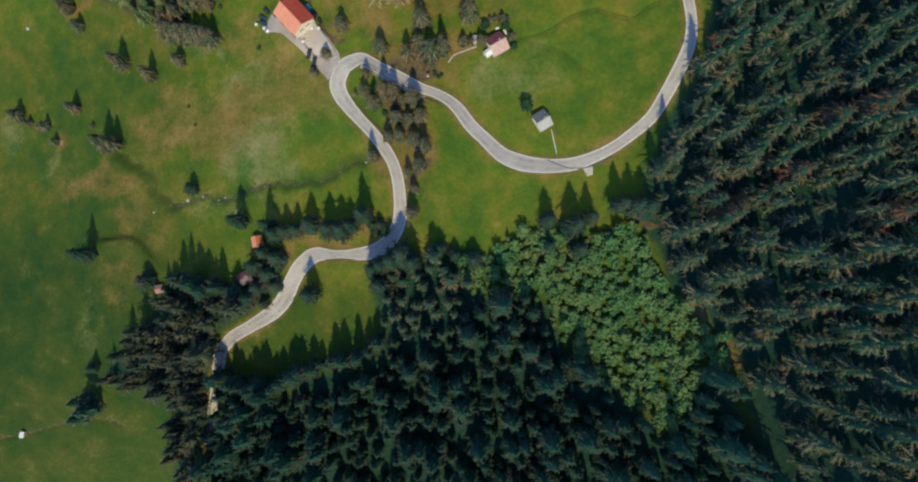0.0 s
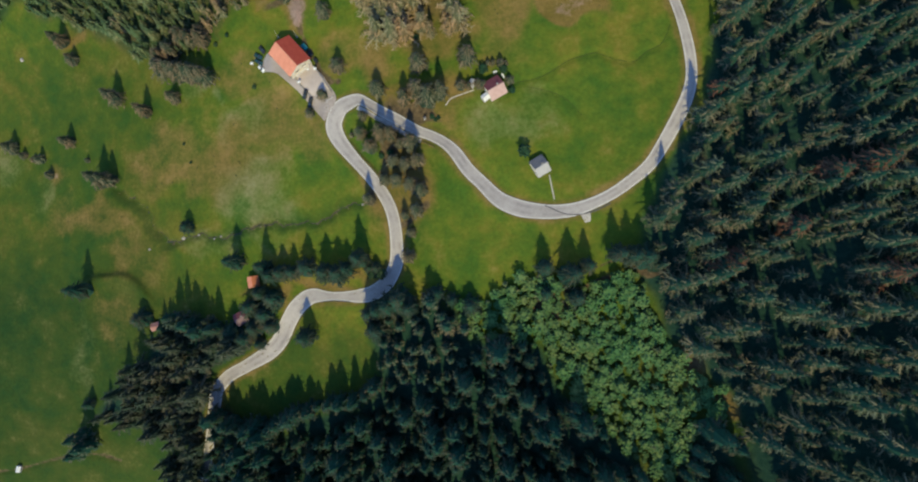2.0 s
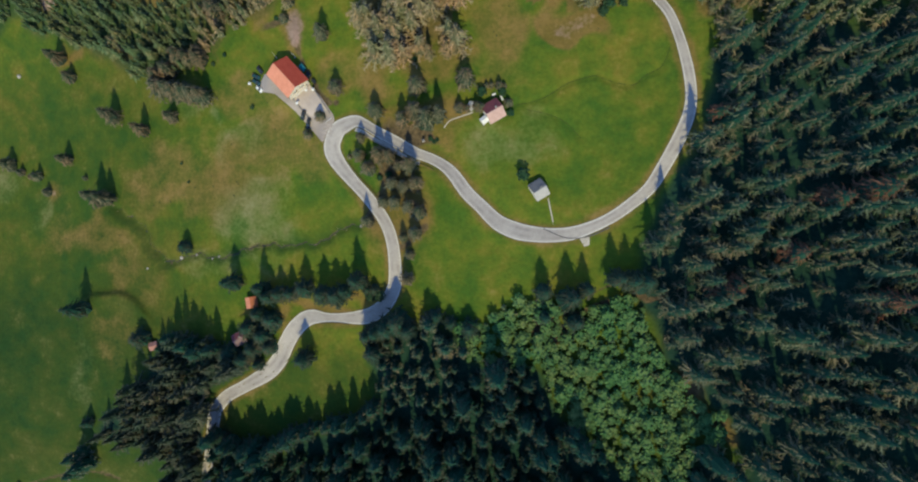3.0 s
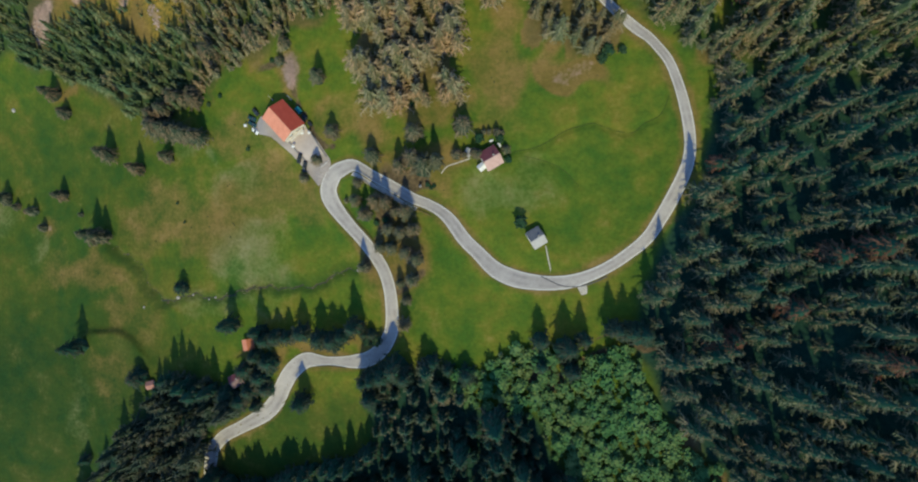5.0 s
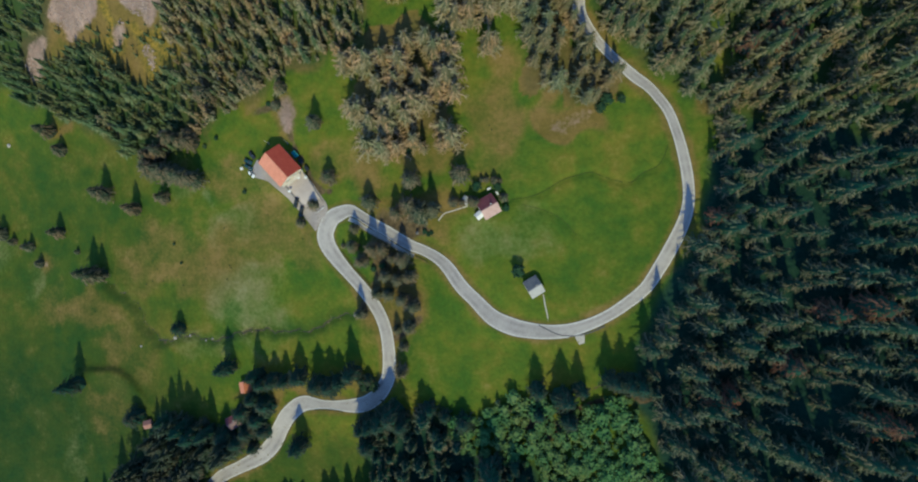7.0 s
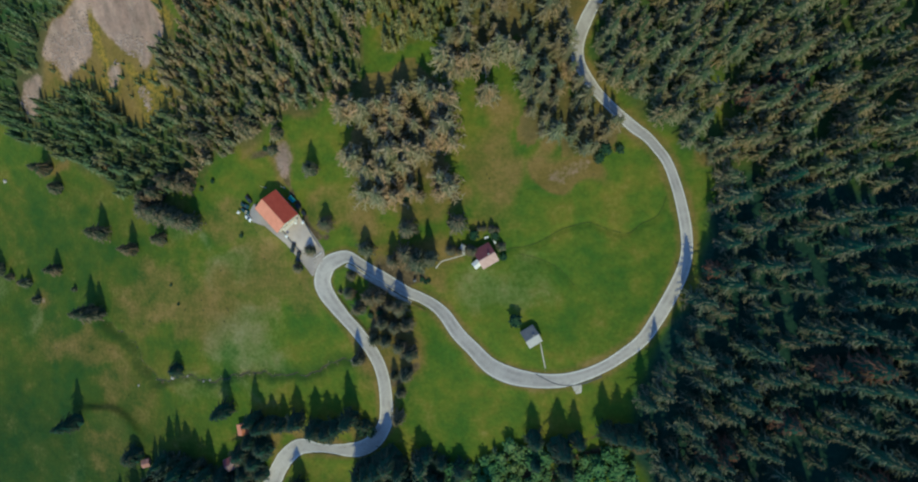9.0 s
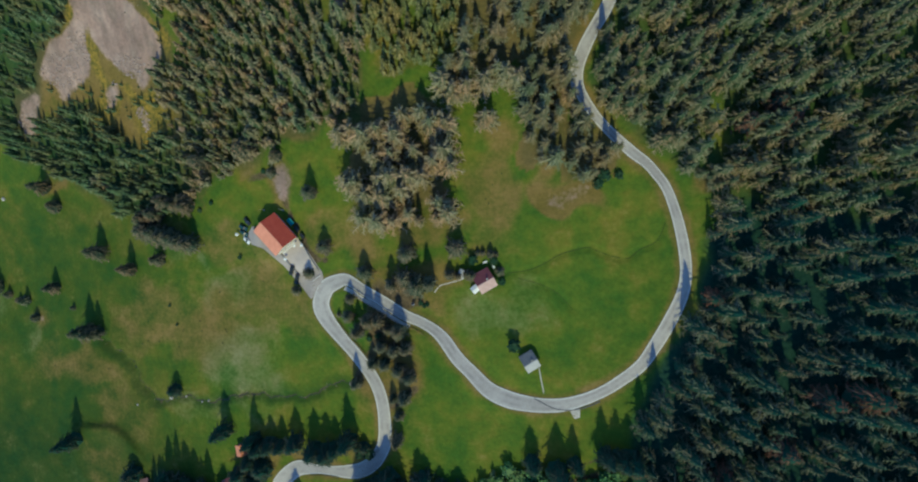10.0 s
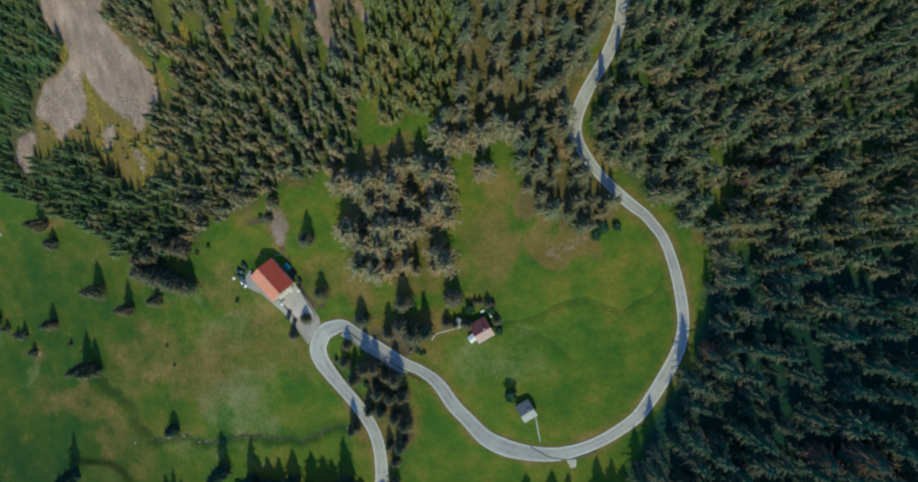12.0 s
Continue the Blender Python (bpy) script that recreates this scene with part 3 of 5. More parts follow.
DEAD_TREES = [(118.6, 170.5, 17.0), (134.2, 173.2, 18.0), (129.5, 178.2, 16.0), (131.0, 170.0, 17.0), (103.9, 31.0, 21.6), (108.6, 33.6, 18.0), (106.1, 102.2, 16.8), (141.7, 65.6, 21.6), (153.5, 67.5, 24.0), (104.2, 32.0, 18.0), (153.3, 27.4, 21.6), (127.8, 45.7, 19.2)]
CORNER_TREES = [(-141.1, 129.1, 17.5), (-136.4, 128.0, 17.5), (-131.8, 126.9, 17.5), (-126.9, 125.5, 17.5), (-122.1, 124.1, 17.5), (-118.0, 123.1, 17.5), (-142.1, 135.2, 16), (-136.2, 137.3, 16), (-130.1, 142.6, 16), (-125.0, 141.7, 16), (-119.2, 140.2, 16), (-87.3, 164.4, 18), (-109.3, 159.3, 18)]
GULLY_A = [(-52.5, 262.0), (-45.5, 262.0), (-45.5, 212.0), (-50.5, 214.0)]
GULLY_B = [(-35.0, 262.0), (-26.5, 262.0), (-30.2, 210.0), (-33.8, 212.0)]
GREY_SPOTS = [(50, 143.5, 13, 8, 0.68), (43, 139, 8, 5, 0.6), (-71.5, 150.0, 6.5, 7.0, 0.9), (-213, 86, 4, 3, 1.0), (-76.0, 163.5, 4.0, 3.0, 0.5)]
STONE_BANDS = [(-182.0, 206.0, 12.0, 8.0), (-147.0, 203.0, 12.0, 7.0), (-209.0, 183.0, 7.0, 6.0), (-141.0, 181.0, 4.0, 6.0), (-170.0, 215.0, 7.0, 8.0)]
ROADSIDE_TREES = [(48.8, 193.5, 15.0), (50.2, 181.5, 17.0), (53.2, 176.3, 18.0), (68.9, 161.2, 16.0)]
LANE_WALL = [(-73.2, 119.0), (-69.7, 114.6), (-66.0, 110.6), (-64.2, 108.4)]
HAIRPIN_WALL = [(-17.3, 90.5), (-23.7, 93.9), (-30.3, 97.3), (-35.6, 101.1), (-40.9, 104.5)]
TERRACE = [(-72.2, 118.9), (-64.7, 110.3), (-56.7, 113.2), (-65.5, 125.8)]

SHED_CLEARING = [(-154.0, 8.0), (-146.0, 8.0), (-146.5, -18.0), (-152.5, -18.0)]
LOBE = [(-38, -14), (-38, 3), (-33, 13), (-11, 18.5), (8, 15), (6, 0), (4, -16), (-14, -20)]
OCHRE_SPOTS = [(-162.1, 223.7, 2.5, 7), (-163.9, 209.1, 3, 7), (-163.6, 202, 4, 8), (-163.1, 193.7, 4, 8), (-160.4, 184.8, 4, 6),
    (-147.9, 190.9, 5, 6), (-143.1, 188.1, 5, 5), (-140.6, 178.8, 6, 9), (-139, 170.8, 5, 8), (-132.2, 187.6, 7, 7), (-170.6, 231.8, 3, 9),
    (-168.5, 228.1, 3, 5), (-113.5, 235.7, 5, 10), (-128.3, 220, 2.5, 7), (-130.1, 184.4, 6, 5)]
WOOD_GAPS = [(-72, 236, 4, 8), (-89, 231, 5, 7), (-106, 232, 5, 7), (-118, 240, 5, 9), (-121, 214, 4, 12), (-86, 250, 5, 8), (-60, 228, 3, 6)]
SCREE_FOOT = [(-198.9, 204.7), (-191.3, 212.0), (-167.0, 207.9), (-162.7, 197.5), (-150.7, 199.3), (-131.8, 198.2), (-128.9, 185.3), (-144.0, 180.8), (-163.2, 187.0), (-186.5, 192.2)]

SLOPE = [-7.72, 21.08, 13.92, -4.34, -6.61, -1.51, 5.16, -10.35, 0.64, 3.86, 2.00, -2.22, 3.93, -1.98, -0.87]


def smooth(a):
    a = np.clip(a, 0.0, 1.0)
    return a * a * (3 - 2 * a)


def hillside(x, y):
    """The height of the valley's side, without its small forms."""
    u, v = np.clip(x, -258, 198) / 120.0, (np.clip(y, -114, 294) - 72) / 120.0
    terms = (1, u, v, u * u, u * v, v * v, u ** 3, u * u * v, u * v * v, v ** 3, u ** 4, u ** 3 * v, u * u * v * v, u * v ** 3, v ** 4)
    return sum(c * f for c, f in zip(SLOPE, terms))


def spline(points, step=1.0):
    """An even line of points along a smooth curve through the corners given."""
    p = np.array(points, float)
    p = np.vstack([2 * p[0] - p[1], p, 2 * p[-1] - p[-2]])
    out = []
    for a, b, c, d in zip(p[:-3], p[1:-2], p[2:-1], p[3:]):
        t = np.linspace(0, 1, 14, endpoint=False)[:, None]
        out.append(0.5 * (2 * b + (c - a) * t + (2 * a - 5 * b + 4 * c - d) * t ** 2 + (3 * b - a - 3 * c + d) * t ** 3))
    line = np.vstack(out + [p[-2:-1]])
    run = np.r_[0, np.cumsum(np.hypot(*np.diff(line, axis=0).T))]
    at = np.linspace(0, run[-1], max(2, int(run[-1] / step)))
    return np.stack([np.interp(at, run, line[:, i]) for i in (0, 1)], 1)


def eased(values, reach):
    k = np.ones(2 * reach + 1) / (2 * reach + 1)
    return np.convolve(np.pad(values, reach, mode="edge"), k, "valid")


def nearest(x, y, line):
    """The distance to a line, and the number of its nearest point."""
    x, y = np.atleast_1d(x).ravel(), np.atleast_1d(y).ravel()
    far, at = np.empty(len(x)), np.empty(len(x), int)
    for i in range(0, len(x), 4000):
        d = (x[i:i + 4000, None] - line[None, :, 0]) ** 2 + (y[i:i + 4000, None] - line[None, :, 1]) ** 2
        at[i:i + 4000] = d.argmin(1)
        far[i:i + 4000] = np.sqrt(d.min(1))
    return far, at


def inside(x, y, polygon):
    hit = np.zeros(np.shape(x), bool)
    for (ax, ay), (bx, by) in zip(polygon, polygon[1:] + polygon[:1]):
        crosses = (ay > y) != (by > y)
        hit ^= crosses & (x < (bx - ax) * (y - ay) / ((by - ay) or 1e-9) + ax)
    return hit


ROAD_CORNERS = np.array(ROAD_UPPER + ROAD_RIGHT + ROAD_HAIRPIN + ROAD_LOWER)
ROAD = spline(ROAD_CORNERS[:, :2], 1.5)
ROAD_Z = eased(hillside(ROAD[:, 0], ROAD[:, 1]), 8)
CREEK_LINE = spline(CREEK, 1.0)
CREEK_LINE = CREEK_LINE + 0.55 * np.stack([np.sin(CREEK_LINE[:, 1] * 1.3), np.sin(CREEK_LINE[:, 0] * 0.8) + 0.6 * np.sin(CREEK_LINE[:, 0] * 1.9)], 1)
STREAM_LINE = spline(STREAM0, 1.0)
CREASE_LINE, CREASE_BRANCH, BANK_LINE = spline(CREASE, 1.0), spline(CREASE2, 1.0), spline(MOUND, 1.0)
PADS = [(-73.4, 127.5, 9.5, 17.0), (17.2, 107.8, 5.0, 9.0), (36.1, 74.3, 4.5, 8.0)]
ROAD_HALF = eased(np.interp(np.arange(len(ROAD)), nearest(ROAD_CORNERS[:, 0], ROAD_CORNERS[:, 1], ROAD)[1], ROAD_CORNERS[:, 2]), 2)


def ground_z(x, y):
    x, y = np.atleast_1d(np.asarray(x, float)), np.atleast_1d(np.asarray(y, float))
    z = hillside(x, y)
    z = z + 0.35 * np.sin(x * 0.11 + 1.7 * np.sin(y * 0.05)) * np.sin(y * 0.09 + 0.8 * np.sin(x * 0.06))
    z = z + 0.12 * np.sin(x * 0.43 + 2.0 * np.sin(y * 0.21)) * np.sin(y * 0.37 + x * 0.13)
    for px, py, near, far in PADS:
        w = 1 - smooth((np.hypot(x - px, y - py) - near) / (far - near))
        z = z * (1 - w) + hillside(px, py) * w
    d, i = nearest(x, y, ROAD)
    w = 1 - smooth((d.reshape(x.shape) - 4.2) / 5.5)
    z = z * (1 - w) + (ROAD_Z[i].reshape(x.shape) - 0.1) * w
    for line, depth, width in ((CREEK_LINE, 1.8, 1.25), (STREAM_LINE, 0.7, 1.2), (CREASE_LINE, 0.8, 1.2), (CREASE_BRANCH, 0.7, 1.2), (BANK_LINE, -2.4, 2.8)):
        d, i = nearest(x, y, line)
        d = d.reshape(x.shape)
        if line is CREEK_LINE or line is BANK_LINE:    # steep on one side, a long soft slope on the other
            i = np.minimum(i, len(line) - 2).reshape(x.shape)
            run = line[i + 1] - line[i]
            right = (x - line[i, 0]) * run[..., 1] - (y - line[i, 1]) * run[..., 0] > 0
            west = smooth((-139 - x) / 9) * (1.0 if line is CREEK_LINE else 0.5)
            width = np.where(right, width * (1 + 3.2 * west), width * (1 - 0.9 * west) if line is BANK_LINE else width * (1 - 0.25 * west))
        cut = np.exp(-(d / width) ** 2)
        if line is CREEK_LINE:
            cut = np.where(right, (1 - west) * cut + west * np.exp(-d / 4.2), cut) * (0.6 + 0.8 * west)
        z = z - depth * cut
    return z


def up_at(x, y):
    e = 1.2
    zx = ground_z([x - e, x + e, x, x], [y, y, y - e, y + e])
    return Vector((-(zx[1] - zx[0]) / (2 * e), -(zx[3] - zx[2]) / (2 * e), 1)).normalized()


# ---- mesh helpers ----
def mesh_from(name, verts, faces, materials, slots=None, flat=True):
    """A mesh of triangles from arrays."""
    verts, faces = np.asarray(verts, np.float32), np.asarray(faces, np.int32)
    me = bpy.data.meshes.new(name)
    me.vertices.add(len(verts))
    me.vertices.foreach_set("co", verts.ravel())
    n = faces.shape[1]
    me.loops.add(faces.size)
    me.loops.foreach_set("vertex_index", faces.ravel())
    me.polygons.add(len(faces))
    me.polygons.foreach_set("loop_start", np.arange(0, faces.size, n, dtype=np.int32))
    me.polygons.foreach_set("loop_total", np.full(len(faces), n, np.int32))
    me.polygons.foreach_set("use_smooth", np.full(len(faces), not flat))
    for m in materials:
        me.materials.append(m)
    if slots is not None:
        me.polygons.foreach_set("material_index", np.asarray(slots, np.int32))
    me.update(calc_edges=True)
    return me


def part(name, bm, material, parent=None, label="", at=None):
    """Links a bmesh, or a mesh, as one object under a thing or a part."""
    if isinstance(bm, bmesh.types.BMesh):
        me = bpy.data.meshes.new(name)
        bmesh.ops.recalc_face_normals(bm, faces=bm.faces)
        bm.to_mesh(me)
        bm.free()
        me.materials.append(material)
    else:
        me = bm
    ob = new(name, me)
    if parent:
        ob.parent = parent
    if at is not None:
        ob.matrix_basis = at
    if label:
        tagged(ob, label)
    return ob


def box(w, d, h, x=0.0, y=0.0, z=0.0, bevel=0.0, bm=None):
    """A box on z, its edges rounded by bevel."""
    bm = bm or bmesh.new()
    made = bmesh.ops.create_cube(bm, size=1.0, matrix=Matrix.Translation((x, y, z + h / 2)) @ Matrix.Diagonal((w, d, h, 1)))
    if bevel:
        edges = list({e for v in made["verts"] for e in v.link_edges})
        bmesh.ops.bevel(bm, geom=edges, offset=bevel, segments=2, affect="EDGES")
    return bm


def tube(r0, r1, h, sides=8, at=None, bm=None):
    bm = bm or bmesh.new()
    bmesh.ops.create_cone(bm, cap_ends=True, segments=sides, radius1=r0, radius2=r1, depth=h,
                          matrix=(at or Matrix()) @ Matrix.Translation((0, 0, h / 2)))
    return bm


def strip(name, line, z, left, right, material, lift=0.0, label="", category="", parent=None, rows=4):
    """A band along a line, between two distances to its side."""
    t = np.gradient(line, axis=0)
    t /= np.hypot(t[:, 0], t[:, 1])[:, None]
    side = np.stack([t[:, 1], -t[:, 0]], 1)
    bands, steps = [], np.linspace(0, 1, rows)
    for k in steps:
        off = left + (right - left) * k
        off = off[:, None] if np.ndim(off) else off
        p = line + side * off
        bands.append(np.c_[p, (z if z is not None else ground_z(p[:, 0], p[:, 1])) + lift])
    v = np.stack(bands, 1).reshape(-1, 3)
    n = len(line)
    q = [(i * rows + k, i * rows + k + 1, i * rows + k + rows + 1, i * rows + k + rows) for i in range(n - 1) for k in range(rows - 1)]
    me = mesh_from(name, v, q, [material], flat=False)
    me.attributes.new("across", "FLOAT", "POINT").data.foreach_set("value", np.tile(steps, n).astype(np.float32))
    ob = part(name, me, None, parent)
    return tagged(ob, label, category, kind="" if parent else "structure")


# ---- ground ----


def growing(a, b, step, reach):
    """Even steps from a to b, then ever longer ones out to reach."""
    inner = list(np.arange(a, b + step / 2, step))
    out, s = [], step
    while (out[-1] if out else 0) < reach:
        s *= 1.45
        out.append((out[-1] if out else 0) + s)
    return np.array([a - o for o in reversed(out)] + inner + [b + o for o in out])


def wobble(x, y, k):
    return 3.2 * np.sin(x * 0.17 * k + 1.3 * np.sin(y * 0.13 * k)) + 2.6 * np.sin(y * 0.21 * k + 1.9 * np.sin(x * 0.11 * k))


def build_ground():
    gx, gy = growing(-262, 200, 1.3, 2600), growing(-116, 272, 1.3, 2600)
    X, Y = np.meshgrid(gx, gy)
    x, y = X.ravel(), Y.ravel()
    v = np.c_[x, y, ground_z(x, y)]
    nx, ny = len(gx), len(gy)
    i = (np.arange(ny - 1)[:, None] * nx + np.arange(nx - 1)[None, :]).ravel()
    q = np.stack([i, i + 1, i + nx + 1, i + nx], 1)
    me = mesh_from("ground", v, q, [MEADOW], flat=False)
    wx, wy = x + wobble(x, y, 1.0), y + wobble(y, x, 1.3)
    tone = np.zeros((len(x), 4))

    def blot(channel, cx, cy, rx, ry, amount):
        d = np.hypot((wx - cx) / rx, (wy - cy) / ry)
        tone[:, channel] = np.maximum(tone[:, channel], (0.75 if channel == 2 else 1.15) * amount * (1 - smooth(d - 0.45)))

    for spot in DRY_SPOTS:
        blot(0, *spot[:4], spot[4])
    for spot in PALE_SPOTS:
        blot(2, *spot)
    for spot in BARE_SPOTS:
        blot(1, *spot)
    for wood, amount in ((NW, 0.45), (NW_LOW, 0.25), (NW2, 0.2), (NORTH_YOUNG, 0.35)):
        tone[:, 0] = np.maximum(tone[:, 0], amount * inside(wx, wy, wood))
    for spot in GREY_SPOTS:
        blot(3, *spot)
    for gully in (GULLY_A, GULLY_B):
        tone[:, 3] = np.maximum(tone[:, 3], 1.0 * inside(wx, wy, gully))
    for wood in (PATCH, NORTH):
        tone[:, 0] = np.maximum(tone[:, 0], 0.85 * inside(wx, wy, wood))
    d, _ = nearest(x, y, CREEK_LINE)
    tone[:, 1] = np.maximum(tone[:, 1], 0.5 * np.exp(-(d / 1.1) ** 2) * smooth((x + 142) / 10))
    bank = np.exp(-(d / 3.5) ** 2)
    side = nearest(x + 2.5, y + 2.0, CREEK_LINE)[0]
    # shade of the slope falling to the creek, put into the grass colour
    bank_lush_shade = 1.3 * np.exp(-(side / 3.6) ** 2) * smooth((-132 - x) / 10)
    # darker green grass below the mound's edge
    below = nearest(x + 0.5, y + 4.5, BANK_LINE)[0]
    bank_lush_shade = np.maximum(bank_lush_shade, 1.3 * np.exp(-(below / 5.0) ** 2) * smooth((x + 186) / 8))
    bank = np.clip(np.maximum(bank, bank_lush_shade * 1.2), 0, 1.2)
    d, _ = nearest(x, y, STREAM_LINE)
    tone[:, 1] = np.maximum(tone[:, 1], 0.7 * np.exp(-(d / 1.2) ** 2))
    d, _ = nearest(x, y, ROAD)
    tone[:, 0] = np.maximum(tone[:, 0], 0.6 * (1 - smooth((d - 3.5) / 3.0)))
    for hole in (SCREE, SCREE_B, SCREE_C, SCREE_D, SCREE_E):
        tone[:, 3] = np.maximum(tone[:, 3], 1.0 * inside(x + 0.3 * (wx - x), y + 0.3 * (wy - y), hole))
    soft = tone[:, 3].reshape(ny, nx)
    for _ in range(3):
        soft = np.apply_along_axis(eased, 0, np.apply_along_axis(eased, 1, soft, 1), 1)
    rim = soft
    for _ in range(4):
        rim = np.apply_along_axis(eased, 0, np.apply_along_axis(eased, 1, rim, 2), 2)
    tone[:, 0] = np.maximum(tone[:, 0], np.minimum(1.3, 3.0 * rim.ravel()) * (x < -100))
    tone[:, 0] = np.maximum(tone[:, 0], 0.9 * inside(wx, wy, SCREE_FOOT))
    tone[:, 3] = soft.ravel() * (0.7 + 0.3 * smooth((wy - 203) / 18))
    # where the trees' shade is painted on the floor of the woods
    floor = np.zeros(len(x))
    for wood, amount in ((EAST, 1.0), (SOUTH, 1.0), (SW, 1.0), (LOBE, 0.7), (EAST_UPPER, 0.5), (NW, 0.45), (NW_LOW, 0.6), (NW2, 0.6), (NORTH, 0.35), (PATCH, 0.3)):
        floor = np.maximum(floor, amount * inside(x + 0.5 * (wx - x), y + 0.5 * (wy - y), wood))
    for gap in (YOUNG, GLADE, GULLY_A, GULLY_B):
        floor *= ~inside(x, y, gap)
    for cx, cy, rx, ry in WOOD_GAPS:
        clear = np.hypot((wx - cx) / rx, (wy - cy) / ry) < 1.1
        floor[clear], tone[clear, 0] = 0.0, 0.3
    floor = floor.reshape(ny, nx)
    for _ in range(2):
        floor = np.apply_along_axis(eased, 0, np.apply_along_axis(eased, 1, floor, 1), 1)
    me.attributes.new("floor_shade", "FLOAT", "POINT").data.foreach_set("value", (floor.ravel() * smooth((nearest(x, y, ROAD)[0] - 3.5) / 3.0)).astype(np.float32))
    ochre = np.zeros(len(x))
    for cx, cy, rx, ry in OCHRE_SPOTS:
        ochre = np.maximum(ochre, 1 - smooth(np.hypot((wx - cx) / rx, (wy - cy) / ry) - 0.4))
    me.attributes.new("ochre", "FLOAT", "POINT").data.foreach_set("value", ochre.astype(np.float32))
    deep = smooth((-90 - wx) / 80) * (0.55 * smooth((190 - wy) / 60) + 0.75 * smooth((70 - wy) / 90))
    me.attributes.new("lush_shade", "FLOAT", "POINT").data.foreach_set("value", np.maximum(np.maximum(deep, 0.75 * smooth((20 - wy) / 30)), 0.8 * bank).astype(np.float32))
    tone[:, 0] *= 1 - 0.95 * np.clip(bank_lush_shade, 0, 1)
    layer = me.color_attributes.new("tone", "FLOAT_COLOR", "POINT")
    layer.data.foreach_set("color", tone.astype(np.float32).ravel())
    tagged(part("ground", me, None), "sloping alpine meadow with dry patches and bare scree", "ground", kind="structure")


build_ground()

# ---- road ----
tagged(strip("road", ROAD, ROAD_Z, -ROAD_HALF, ROAD_HALF, ASPHALT, 0.06, rows=13), "pale worn asphalt mountain road with a hairpin bend", "road")
for a, b, name in ((-ROAD_HALF - 0.3, -ROAD_HALF - 0.003, "road_shoulder"), (ROAD_HALF + 0.003, ROAD_HALF + 0.3, "road_shoulder")):
    strip(name, ROAD, ROAD_Z, a, b, VERGE, 0.03, "dusty gravel shoulder along the asphalt road", "shoulder")
for s in (-1, 1):
    strip("edge_line", ROAD, ROAD_Z, s * (ROAD_HALF - 0.3), s * (ROAD_HALF - 0.04), LINE_PAINT, 0.068, "worn white edge line on the asphalt", "road marking")

seam = spline(TAR_SEAM, 0.8)
strip("tar_seam", seam, ROAD_Z[nearest(seam[:, 0], seam[:, 1], ROAD)[1]], -0.2, 0.2, TAR, 0.2, "dark curved tar seam across the asphalt", "road marking")
bed = CREEK_LINE[:, :2]
wide = 0.16 + 0.2 * smooth((-138 - bed[:, 0]) / 8)
strip("stream", bed, None, -wide, wide, STREAM_BED, 0.30, "narrow dark stream in a cut through the meadow", "stream")
strip("stream_bank", bed, None, -wide - 0.28, -wide - 0.03, BANK_EARTH, 0.22, "bare earth bank along the narrow stream", "bank")
for line in (CREASE_LINE, CREASE_BRANCH):
    strip("furrow", line, None, -0.13, 0.13, FURROW, 0.24, "shallow dark furrow across the meadow", "furrow")


